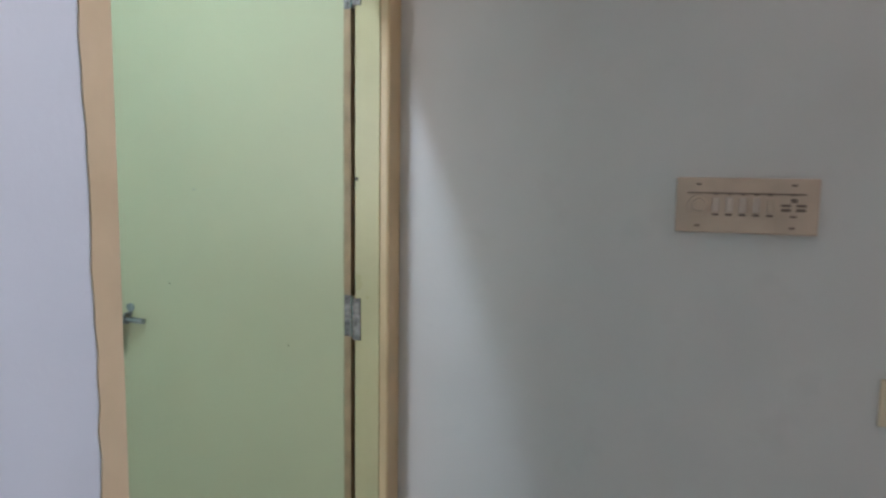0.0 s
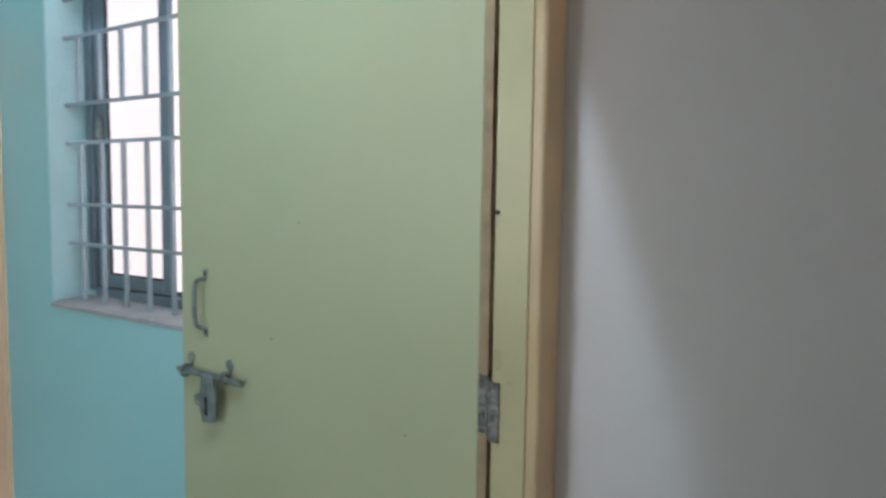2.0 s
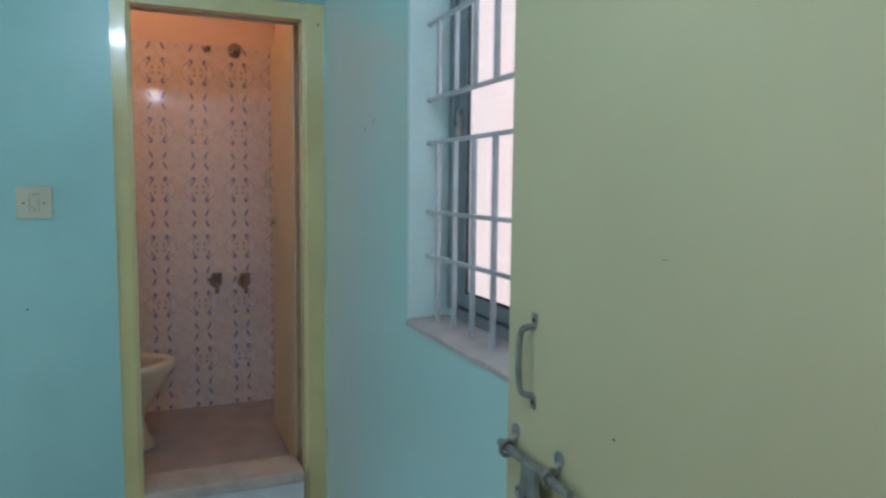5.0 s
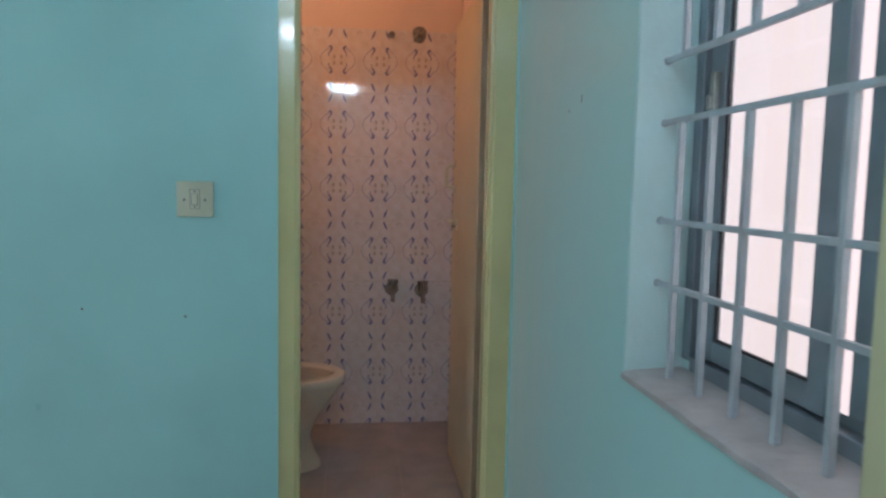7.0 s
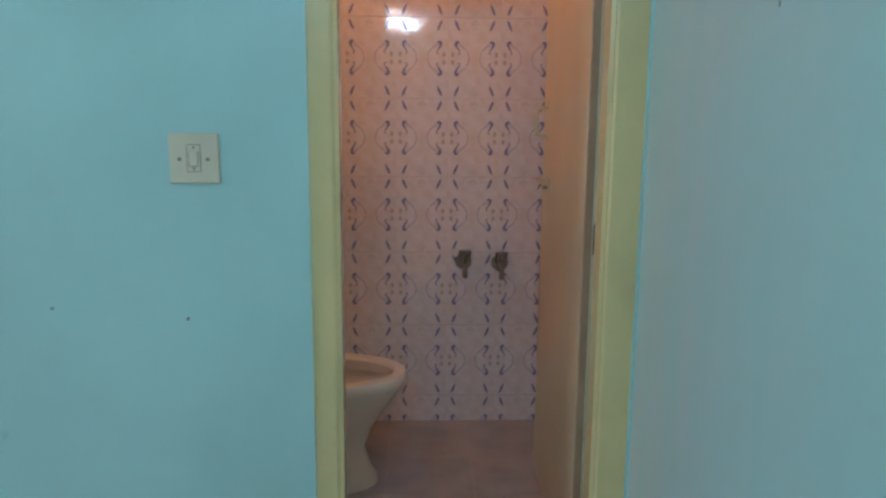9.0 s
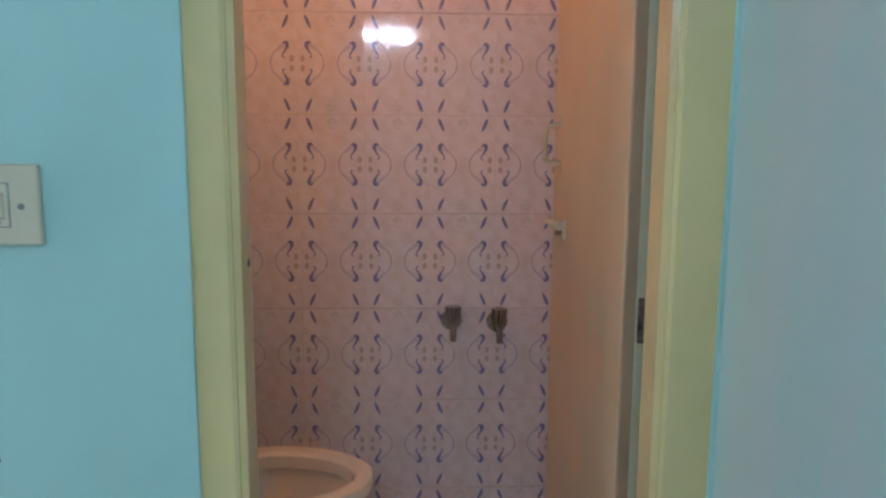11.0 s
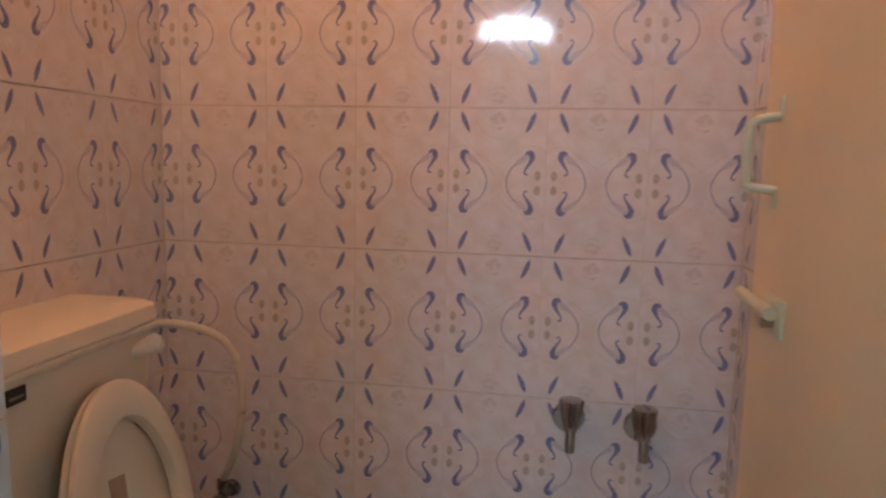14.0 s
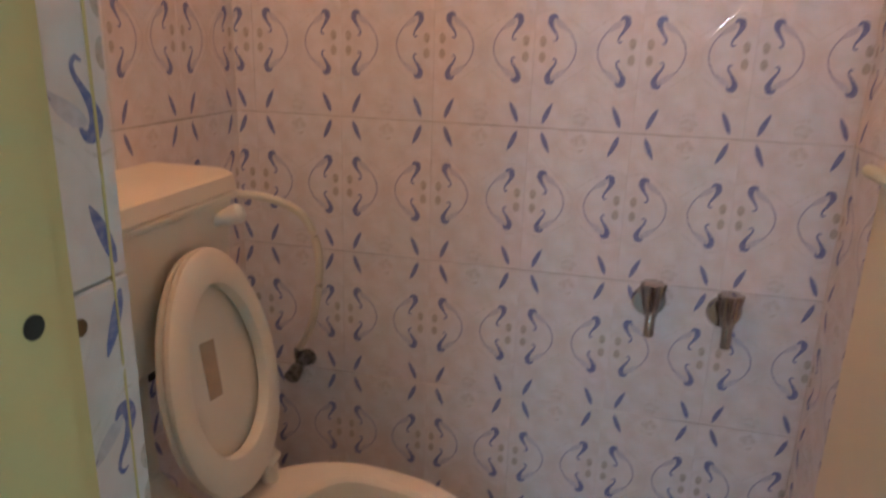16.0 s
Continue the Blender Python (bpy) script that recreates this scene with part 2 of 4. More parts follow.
def loft(bm, rings, close_ends=True):
    made = [[bm.verts.new(p) for p in ring] for ring in rings]
    n = len(made[0])
    for low, high in zip(made, made[1:]):
        for i in range(n):
            bm.faces.new((low[i], low[(i + 1) % n], high[(i + 1) % n], high[i]))
    if close_ends:
        bm.faces.new(made[0][::-1])
        bm.faces.new(made[-1])
    return bm


def tube(bm, points, r, sides=10):
    pts = [Vector(p) for p in points]
    rings = []
    for i, p in enumerate(pts):
        d = (pts[min(i + 1, len(pts) - 1)] - pts[max(i - 1, 0)]).normalized()
        up = Vector((0, 0, 1)) if abs(d.z) < 0.95 else Vector((1, 0, 0))
        s = d.cross(up).normalized()
        u = s.cross(d)
        rings.append([p + r * (math.cos(k * 2 * math.pi / sides) * s + math.sin(k * 2 * math.pi / sides) * u) for k in range(sides)])
    return loft(bm, rings)


def smooth_line(points, steps=6):
    pts = [Vector(p) for p in points]
    pts = [2 * pts[0] - pts[1]] + pts + [2 * pts[-1] - pts[-2]]
    out = []
    for a, b, c, d in zip(pts, pts[1:], pts[2:], pts[3:]):
        for k in range(steps):
            t = k / steps
            out.append(0.5 * ((2 * b) + (c - a) * t + (2 * a - 5 * b + 4 * c - d) * t * t + (3 * b - a - 3 * c + d) * t ** 3))
    return out + [pts[-2]]


# ---- plan ----
W = 1.36            # inner face of the long wall with the window
HALL_X, ROOM_X = -1.03, -1.09
BATH_X, BATH_IN, BATH_FAR = -3.495, -3.67, -4.71
BATH_LEFT, BATH_FLOOR = 0.124, 0.25
TOP = 2.9
SOUTH, EAST = -2.5, 2.2

# floors and ceilings
thing("floor", boxes((-3.64, EAST + 0.2, SOUTH - 0.2, W + 0.2, -0.12, 0.0)), MOSAIC, "grey mosaic floor of hall and bedroom", "floor", kind="structure")
floor_bathroom = thing("floor_bathroom", boxes((BATH_FAR - 0.1, BATH_IN + 0.0, BATH_LEFT - 0.1, W + 0.1, -0.1, BATH_FLOOR - 0.002)), GROUT, "raised mauve grey bathroom floor", "floor", kind="structure")
thing("ceiling", boxes((BATH_FAR - 0.3, EAST + 0.2, SOUTH - 0.2, W + 0.25, TOP, TOP + 0.12)), CEILING, "plain white painted ceiling", "ceiling", kind="structure")

# long wall with the window opening, teal in the bedroom and off-white in the hall
WX0, WX1, WZ0, WZ1 = -2.566, -1.30, 1.085, 2.17
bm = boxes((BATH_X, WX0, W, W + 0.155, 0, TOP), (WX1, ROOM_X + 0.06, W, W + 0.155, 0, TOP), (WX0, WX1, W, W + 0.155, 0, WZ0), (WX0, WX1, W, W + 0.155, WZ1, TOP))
thing("wall_north", bm, STREAKTEAL, "streaked teal painted bedroom wall with a barred window", "wall", kind="structure")
thing("wall_north_hall", boxes((ROOM_X + 0.06, 0.15, W, W + 0.23, 0, TOP), (1.25, EAST, W, W + 0.23, 0, TOP), (0.15, 1.25, W, W + 0.23, 0, 1.53), (0.15, 1.25, W, W + 0.23, 2.65, TOP)), HALLWALL, "off-white painted hall wall", "wall", kind="structure")

# wall between hall and bedroom, with the doorway
DY0, DY1, DZ = 0.497, W, 2.10
thing("wall_entrance", boxes((ROOM_X + 0.004, HALL_X, SOUTH, DY0, 0, TOP), (ROOM_X + 0.004, HALL_X, DY0, W, DZ, TOP)), LILAC, "bluish white hall wall beside the doorway", "wall", kind="structure")
thing("wall_entrance_inner", boxes((ROOM_X, ROOM_X + 0.004, SOUTH, DY0, 0, TOP), (ROOM_X, ROOM_X + 0.004, DY0, W, DZ, TOP)), TEAL, "teal painted inner face of the entrance wall", "wall", kind="structure")

# wall between bedroom and bathroom
BY0, BY1, BZ0, BZ1 = 0.624, 1.354, 0.0, 2.115
thing("wall_bathroom", boxes((BATH_IN + 0.012, BATH_X, SOUTH, BY0, 0, TOP), (BATH_IN + 0.012, BATH_X, BY0, W, BZ1, TOP), (BATH_IN + 0.012, BATH_X, BY1, W, 0, BZ1)), TEAL,
      "teal painted bedroom wall around the bathroom doorway", "wall", kind="structure")

# closing walls; the openings in the south one are added for the fill lamps
thing("wall_south", boxes((BATH_X, -3.2, SOUTH - 0.2, SOUTH, 0, TOP), (-1.8, -0.95, SOUTH - 0.2, SOUTH, 0, TOP), (-0.95, -0.15, SOUTH - 0.2, SOUTH, 2.1, TOP), (-0.15, EAST, SOUTH - 0.2, SOUTH, 0, TOP), (-3.2, -1.8, SOUTH - 0.2, SOUTH, 0, 0.95), (-3.2, -1.8, SOUTH - 0.2, SOUTH, 2.25, TOP)), TEAL,
      "teal painted wall", "wall", kind="structure")
thing("wall_east", boxes((EAST, EAST + 0.2, SOUTH - 0.2, W + 0.23, 0, TOP)), HALLWALL, "off-white painted hall wall", "wall", kind="structure")
thing("backdrop", boxes((-6.5, 2.5, 3.2, 3.3, -1, 6)), OUTSIDE, "glowing pinkish wall standing in for the sunlit outside", "backdrop", kind="structure")

# bathroom shell, with grout behind the tiles
G = 0.006
wall_far = thing("wall_bathroom_far", boxes((BATH_FAR - 0.2, BATH_FAR - G, BATH_LEFT - 0.2, W + 0.2, 0, TOP)), GROUT, "patterned tiles on the bathroom wall", "wall", kind="structure")
wall_left = thing("wall_bathroom_left", boxes((BATH_FAR - G, BATH_IN + 0.012, BATH_LEFT - 0.2, BATH_LEFT - G, 0, TOP)), GROUT, "patterned tiles on the bathroom side wall", "wall", kind="structure")
wall_right = thing("wall_bathroom_right", boxes((BATH_FAR - G, BATH_X - 0.0, W + G, W + 0.2, 0, TOP)), GROUT, "patterned tiles on the bathroom wall behind the door", "wall", kind="structure")
wall_near = thing("wall_bathroom_near", boxes((BATH_IN + G, BATH_IN + 0.012, BATH_LEFT - G, 0.637, 0, TOP), (BATH_IN + G, BATH_IN + 0.012, 0.637, W + G, BZ1 - 0.05, TOP)), BATHPAINT,
                  "bathroom wall beside the doorway", "wall", kind="structure")
TILE_TOP = 2.16
thing("wall_plaster", boxes((BATH_FAR - G, BATH_FAR - 0.002, BATH_LEFT, W, TILE_TOP, TOP), (BATH_FAR - G, BATH_IN, BATH_LEFT - G, BATH_LEFT - 0.002, TILE_TOP, TOP), (BATH_FAR - G, BATH_IN, W + 0.002, W + G, TILE_TOP, TOP)),
      BATHPAINT, "painted plaster above the bathroom tiles", "wall", kind="structure")

# ---- entrance doorway ----
door_frame = empty("door_frame_entrance", (-1.0, 0.95, 0), "glossy beige painted wooden door frame", "door frame", kind="structure")
bm = bmesh.new()
box(bm, -1.046, -0.962, 1.285, W - 0.001, 0, DZ, 0.006)
keep(part("hinge_post", bm, BEIGEPOST, None), door_frame)
keep(part("reveal_board", boxes((-1.0445, -0.983, 1.281, 1.286, 0, DZ - 0.06), bevel=0.0015), POSTCREAM, None, "cream painted inner side of the post"), door_frame)
bm = bmesh.new()
left = []
for i in range(61):
    z = 2.09 * i / 60
    left.append((0.490 + 0.011 * noise.noise((z * 5, 0.3, 0)) + 0.005 * noise.noise((z * 19, 2, 0)), z))
rings = []
for y, z in left:
    rings.append([(-1.027, y, z), (-1.027, 0.539, z), (-1.033, 0.545, z), (-1.093, 0.545, z), (-1.093, y + 0.002, z)])
loft(bm, rings)
keep(part("latch_post", bm, BEIGE, None, "glossy beige post with an uneven painted edge"), door_frame)
keep(part("header", boxes((-1.066, -0.972, 0.545, 1.273, 1.985, DZ + 0.03), bevel=0.004), BEIGE, None), door_frame)

entrance_door = empty("door_entrance", (-1.05, 1.32, 0), "open cream painted flush door with steel latch", "door", kind="structure")
LY = 1.312
bm = bmesh.new()
box(bm, -1.890, -1.108, LY, LY + 0.034, 0.012, 1.98, 0.003)
keep(part("leaf", bm, CREAM, None), entrance_door)
keep(part("lipping", boxes((-1.1082, -1.091, LY - 0.001, LY + 0.033, 0.012, 1.98)), LIPPING, None, "brown unpainted edge strip"), entrance_door)
# dark strip that paints the shade between leaf and post
keep(part("gap_strip", boxes((-1.10, -1.0465, 1.3495, 1.3585, 0, DZ - 0.06), (-1.056, -1.0465, 1.322, 1.3495, 0, DZ - 0.06)), GAPSHADE, None, "dark strip for the shaded gap at the hinges"), door_frame)
for z in (1.018, 0.26, 1.78):
    bm = bmesh.new()
    box(bm, -1.1075, -1.0905, LY - 0.0025, LY + 0.001, z, z + 0.1, 0.0006, 1)
    box(bm, -1.0715, -1.0520, 1.2775, 1.2815, z, z + 0.1, 0.0006, 1)
    box(bm, -1.0910, -1.0705, LY - 0.008, LY - 0.005, z, z + 0.1, 0.0006, 1)
    hinge = keep(part("hinge", bm, RUST, None, "smudged steel butt hinge"), entrance_door)
    bm = bmesh.new()
    for k in range(5):
        rod(bm, (-1.0815, LY - 0.010, z + 0.02 * k + 0.0008), (-1.0815, LY - 0.010, z + 0.02 * k + 0.0192), 0.0055)
    part("knuckle", bm, CHROME, hinge, smooth=True)
# bow handle
HX = -1.811
bm = bmesh.new()
path = smooth_line([(HX + 0.005, LY, 1.118), (HX - 0.002, LY - 0.013, 1.12), (HX - 0.007, LY - 0.019, 1.13), (HX - 0.009, LY - 0.021, 1.172),
                    (HX - 0.007, LY - 0.019, 1.214), (HX - 0.002, LY - 0.013, 1.226), (HX + 0.005, LY, 1.228)], 5)
tube(bm, path, 0.0052)
handle = keep(part("handle", bm, STEEL, None, "grey painted bow handle", smooth=True), entrance_door)
for z in (1.108, 1.239):
    bm = boxes((HX - 0.001, HX + 0.012, LY - 0.003, LY + 0.001, z - 0.011, z + 0.011), bevel=0.001)
    part("handle_foot", bm, STEEL, handle)
    bm = rod(bmesh.new(), (HX + 0.006, LY - 0.004, z), (HX + 0.006, LY, z), 0.004)
    part("screw", bm, DARK, handle)
# aldrop latch
bm = bmesh.new()
rod(bm, (-1.880, LY - 0.017, 1.019), (-1.674, LY - 0.017, 1.013), 0.0075)
keep(part("bolt", bm, STEEL, None, "grey sliding bolt", smooth=True), entrance_door)
for x in (-1.857, -1.728):
    bm = bmesh.new()
    ring = [(x, LY - 0.017 + 0.0125 * math.cos(a), 1.017 + 0.0125 * math.sin(a)) for a in [k * math.pi / 8 for k in range(17)]]
    tube(bm, ring, 0.004, 8)
    rod(bm, (x, LY - 0.006, 1.022), (x, LY + 0.002, 1.040), 0.005)
    rod(bm, (x, LY - 0.003, 1.044), (x, LY + 0.001, 1.044), 0.012)
    keep(part("bolt_staple", bm, STEEL, None, smooth=True), entrance_door)
bm = bmesh.new()
outline = [(-0.019, 0.0), (0.019, 0.0), (0.020, -0.03), (0.027, -0.045), (0.027, -0.075), (0.02, -0.105), (-0.016, -0.108), (-0.024, -0.08), (-0.026, -0.05), (-0.02, -0.03)]
cx, cz = -1.774, 1.020
rings = [[(cx + u, LY - d, cz + v) for u, v in outline] for d in (0.020, 0.028)]
loft(bm, rings)
bmesh.ops.bevel(bm, geom=bm.edges[:], offset=0.0015, segments=1, affect="EDGES")
hasp = keep(part("hasp", bm, STEEL, None, "hanging hasp of the latch"), entrance_door)
part("hasp_slot", boxes((cx - 0.006, cx + 0.002, LY - 0.0292, LY - 0.0275, cz - 0.09, cz - 0.05)), DARK, hasp)
bm = bmesh.new()
ring = [(-1.817 + 0.012 * math.cos(a), LY - 0.008 - 0.006, 0.956 + 0.012 * math.sin(a)) for a in [k * math.pi / 8 for k in range(17)]]
tube(bm, ring, 0.004, 8)
rod(bm, (-1.802, LY - 0.02, 0.961), (-1.802, LY + 0.002, 0.961), 0.013)
keep(part("lock_staple", bm, STEEL, None, smooth=True), entrance_door)
for x, z in ((-1.604, 1.116), (-1.26, 0.98)):
    bm = rod(bmesh.new(), (x, LY - 0.0006, z), (x, LY + 0.001, z), 0.0019, 8)
    keep(part("nail_hole", bm, DARK, None), entrance_door)

keep(part("paint_scuff", boxes((-1.526, -1.517, LY - 0.0005, LY + 0.001, 1.3605, 1.3620)), STEEL, None), entrance_door)
keep(part("screw", rod(bmesh.new(), (-1.0395, 1.2795, 1.395), (-1.0395, 1.2815, 1.395), 0.0042, 12), DARK, None), door_frame)
# the leaf stands a little off the wall
entrance_door.location.x += 0.022
entrance_door.rotation_euler = (0, 0, radians(1.3))

# hall switchboard
board = empty("switchboard", (-0.214, W, 1.354), "tan plastic switchboard with five rocker switches", "switchboard")
BX0, BX1, BZL, BZH = -0.343, -0.075, 1.297, 1.410
bm = bmesh.new()
box(bm, BX0, BX1, W - 0.012, W + 0.001, BZL, BZH, 0.003)
keep(part("plate", bm, TAN, None), board)
keep(part("inset_rim", boxes((BX0 + 0.022, BX1 - 0.025, W - 0.0135, W - 0.0115, BZH - 0.033, BZH - 0.030)), BROWNMARK, None), board)
keep(part("inset", boxes((BX0 + 0.022, BX1 - 0.025, W - 0.0128, W - 0.0115, BZL + 0.03, BZH - 0.0335), bevel=0.0006), TAN, None), board)
bm = bmesh.new()
rod(bm, (BX0 + 0.044, W - 0.020, 1.354), (BX0 + 0.044, W - 0.011, 1.354), 0.020, 24, 0.021)
rod(bm, (BX0 + 0.044, W - 0.026, 1.354), (BX0 + 0.044, W - 0.018, 1.354), 0.012, 20, 0.014)
keep(part("regulator_knob", bm, TAN, None, "round fan regulator knob", smooth=True), board)
for k in range(5):
    x = BX0 + 0.077 + 0.0255 * k
    switch = keep(part("switch", boxes((x - 0.0065, x + 0.0065, W - 0.019, W - 0.0122, 1.340, 1.370), bevel=0.002), PINKTAN if k < 4 else TAN, None), board)
    part("switch_mark", boxes((x - 0.006, x + 0.006, W - 0.0136, W - 0.0122, 1.3325, 1.337)), BROWNMARK, switch)
    part("switch_mark", boxes((x - 0.0045, x + 0.0045, W - 0.0136, W - 0.0122, 1.375, 1.3785)), BROWNMARK, switch)
for dx, dz, w, h in ((0.030, 0.006, 0.006, 0.004), (0.016, -0.004, 0.009, 0.0025), (0.043, -0.004, 0.009, 0.0025), (0.016, -0.013, 0.009, 0.003), (0.043, -0.013, 0.009, 0.003), (0.03, 0.018, 0.006, 0.002), (0.03, -0.026, 0.006, 0.002)):
    x, z = BX1 - 0.076 + dx, 1.360 + dz
    keep(part("socket_hole", boxes((x - w, x + w, W - 0.0137, W - 0.0122, z - h, z + h)), BROWNMARK, None), board)
for x in (BX0 + 0.043, BX1 - 0.047):
    for z in (BZL + 0.014, BZH - 0.014):
        keep(part("screw", boxes((x - 0.005, x + 0.005, W - 0.0132, W - 0.0115, z - 0.0022, z + 0.0022)), BROWNMARK, None), board)
tagged(thing("socket_plate", boxes((0.056, 0.15, W - 0.012, W + 0.001, 0.925, 1.02), bevel=0.003), BEIGE), "beige plastic wall plate on the hall wall", "wall plate")

# ---- bedroom window ----
window = empty("window_1", (-1.93, 1.5, WZ0), "grey aluminium sliding window", "window", kind="structure")
FY0, FY1 = 1.475, 1.524
keep(part("window_frame", boxes((WX0, WX0 + 0.03, FY0, FY1, WZ0 + 0.03, WZ1), bevel=0.002), ALU, None), window)
keep(part("window_frame", boxes((WX1 - 0.03, WX1, FY0, FY1, WZ0 + 0.03, WZ1), bevel=0.002), ALU, None), window)
keep(part("window_frame", boxes((WX0 + 0.03, WX1 - 0.03, FY0, FY1, WZ0 + 0.0, WZ0 + 0.04), bevel=0.002), ALU, None), window)
keep(part("window_frame", boxes((WX0 + 0.03, WX1 - 0.03, FY0, FY1, WZ1 - 0.04, WZ1), bevel=0.002), ALU, None), window)
keep(part("track", boxes((WX0 + 0.03, WX1 - 0.03, 1.5035, 1.5045, WZ0 + 0.04, WZ0 + 0.055)), ALU, None), window)
for sx0, sx1, sy in ((-2.530, -2.175, 1.485), (-2.155, -1.73, 1.505), (-1.74, -1.335, 1.485)):
    sash = keep(part("sash", boxes((sx0, sx0 + 0.052, sy, sy + 0.018, WZ0 + 0.045, WZ1 - 0.045), (sx1 - 0.04, sx1, sy, sy + 0.018, WZ0 + 0.045, WZ1 - 0.045),
                                   (sx0 + 0.052, sx1 - 0.04, sy, sy + 0.018, WZ0 + 0.045, WZ0 + 0.082), (sx0 + 0.052, sx1 - 0.04, sy, sy + 0.018, WZ1 - 0.085, WZ1 - 0.045), bevel=0.002), ALU, None), window)
    part("gasket", boxes((sx0 + 0.0515, sx0 + 0.058, sy + 0.004, sy + 0.012, WZ0 + 0.082, WZ1 - 0.085), (sx1 - 0.046, sx1 - 0.0395, sy + 0.004, sy + 0.012, WZ0 + 0.082, WZ1 - 0.085),
                                (sx0 + 0.058, sx1 - 0.046, sy + 0.004, sy + 0.012, WZ0 + 0.0815, WZ0 + 0.087)), RUBBER, sash)
    pane = part("pane", boxes((sx0 + 0.056, sx1 - 0.044, sy + 0.005, sy + 0.009, WZ0 + 0.085, WZ1 - 0.087)), GLASS, sash)
    pane.visible_shadow = False
bm = boxes((-2.513, -2.495, 1.473, 1.486, 1.56, 1.64), (-2.510, -2.498, 1.466, 1.474, 1.575, 1.60), bevel=0.002)
keep(part("sash_lock", bm, STEEL, None), window)
# rough cement sill with a worn front edge
bm = bmesh.new()
rings = []
for i in range(41):
    x = WX0 - 0.0 + (WX1 - WX0) * i / 40
    d = 0.006 * noise.noise((x * 9, 0, 0))
    e = 0.004 * noise.noise((x * 14, 3, 0))
    rings.append([(x, W - 0.005 + d, WZ0 - 0.006), (x, W - 0.003 + d, WZ0 + 0.004 + e), (x, W + 0.010 + d, WZ0 + 0.009 + e), (x, 1.475, WZ0 + 0.014), (x, 1.475, WZ0 - 0.012)])
loft(bm, rings)
thing("window_sill", bm, SILL, "worn painted cement sill under the barred window", "window sill", kind="structure")
# pale plaster on the sides of the opening
thing("window_reveal", boxes((WX0 - 0.001, WX0 + 0.004, W + 0.002, 1.4745, WZ0 + 0.006, WZ1), (WX1 - 0.004, WX1 + 0.001, W + 0.002, 1.4745, WZ0 + 0.006, WZ1), (WX0 + 0.004, WX1 - 0.004, W + 0.002, 1.4745, WZ1 - 0.004, WZ1 + 0.001), bevel=0.001),
      PALEREVEAL, "pale plaster around the window opening", "wall", kind="structure")
# iron grille
grille = empty("window_grille", (-1.93, 1.418, WZ0), "white painted iron window grille", "window grille")
GY = 1.418
LEVELS = (1.260, 1.376, 1.555, 1.666, 1.857, 1.966)
for z in LEVELS:
    bm = boxes((WX0 - 0.02, WX1 + 0.02, GY - 0.0045, GY + 0.0045, z - 0.005, z + 0.005), bevel=0.001)
    keep(part("crossbar", bm, BARPAINT, None), grille)
    bm = bmesh.new()
    rod(bm, (WX0 - 0.002, GY, z), (WX0 + 0.005, GY + 0.002, z), 0.012, 10, 0.007)
    keep(part("mortar_patch", bm, BARPAINT, None, smooth=True), grille)
for k in range(12):
    x = -2.495 + 0.1061 * k
    if x > WX1:
        break
    keep(part("upright", boxes((x - 0.0055, x + 0.0055, GY - 0.0055, GY + 0.0055, WZ0 + 0.004, 1.555), bevel=0.001), BARPAINT, None), grille)
    keep(part("upright", boxes((x - 0.0055, x + 0.0055, GY - 0.0055, GY + 0.0055, 1.666, 1.857), bevel=0.001), BARPAINT, None), grille)
    keep(part("upright", boxes((x - 0.0055, x + 0.0055, GY - 0.0055, GY + 0.0055, 1.966, WZ1 + 0.01), bevel=0.001), BARPAINT, None), grille)

# ---- bedroom ----
plate = empty("light_switch", (BATH_X, 0.381, 1.376), "ivory square switch plate with one rocker", "light switch")
bm = boxes((BATH_X - 0.001, BATH_X + 0.010, 0.330, 0.435, 1.323, 1.429), bevel=0.0025)
keep(part("plate", bm, IVORY, None), plate)
rocker = keep(part("rocker", boxes((BATH_X + 0.009, BATH_X + 0.016, 0.374, 0.391, 1.360, 1.392), bevel=0.002), IVORY, None), plate)
part("rocker_rim", boxes((BATH_X + 0.0098, BATH_X + 0.0112, 0.369, 0.396, 1.348, 1.404)), IVORY, rocker)
for y0, y1, z0, z1 in ((0.3675, 0.369, 1.3465, 1.4055), (0.396, 0.3975, 1.3465, 1.4055), (0.369, 0.396, 1.3465, 1.348), (0.369, 0.396, 1.404, 1.4055), (0.3720, 0.3735, 1.359, 1.393), (0.374, 0.391, 1.3575, 1.359)):
    part("outline", boxes((BATH_X + 0.0098, BATH_X + 0.0114, y0, y1, z0, z1)), GREYMARK, rocker)
for z in (1.3535, 1.3985):
    part("rocker_mark", boxes((BATH_X + 0.0098, BATH_X + 0.0115, 0.380, 0.385, z - 0.0025, z + 0.0025)), GREYMARK, rocker)
for y in (0.352, 0.412):
    bm = rod(bmesh.new(), (BATH_X + 0.008, y, 1.374), (BATH_X + 0.0115, y, 1.374), 0.0042)
    keep(part("screw", bm, GREYMARK, None), plate)
for y, z in ((0.053, 1.044), (0.349, 1.020)):
    bm = rod(bmesh.new(), (BATH_X - 0.001, y, z), (BATH_X + 0.0012, y, z), 0.004, 8)
    tagged(thing("wall_plug", bm, GREYMARK), "small dark wall plug in the teal wall", "wall plug")
for x, z, h in ((-2.872, 1.634, 0.008), (-2.96, 1.615, 0.004)):
    bm = boxes((x - 0.0012, x + 0.0012, W - 0.0012, W + 0.001, z - h, z + h))
    tagged(thing("wall_scratch", bm, GREYMARK), "small dark scratch in the teal paint", "scratch", "scratches on the teal wall")
lamp = empty("wall_lamp", (ROOM_X, 0.64, 2.36), "white tube light on a short batten above the doorway", "wall lamp")
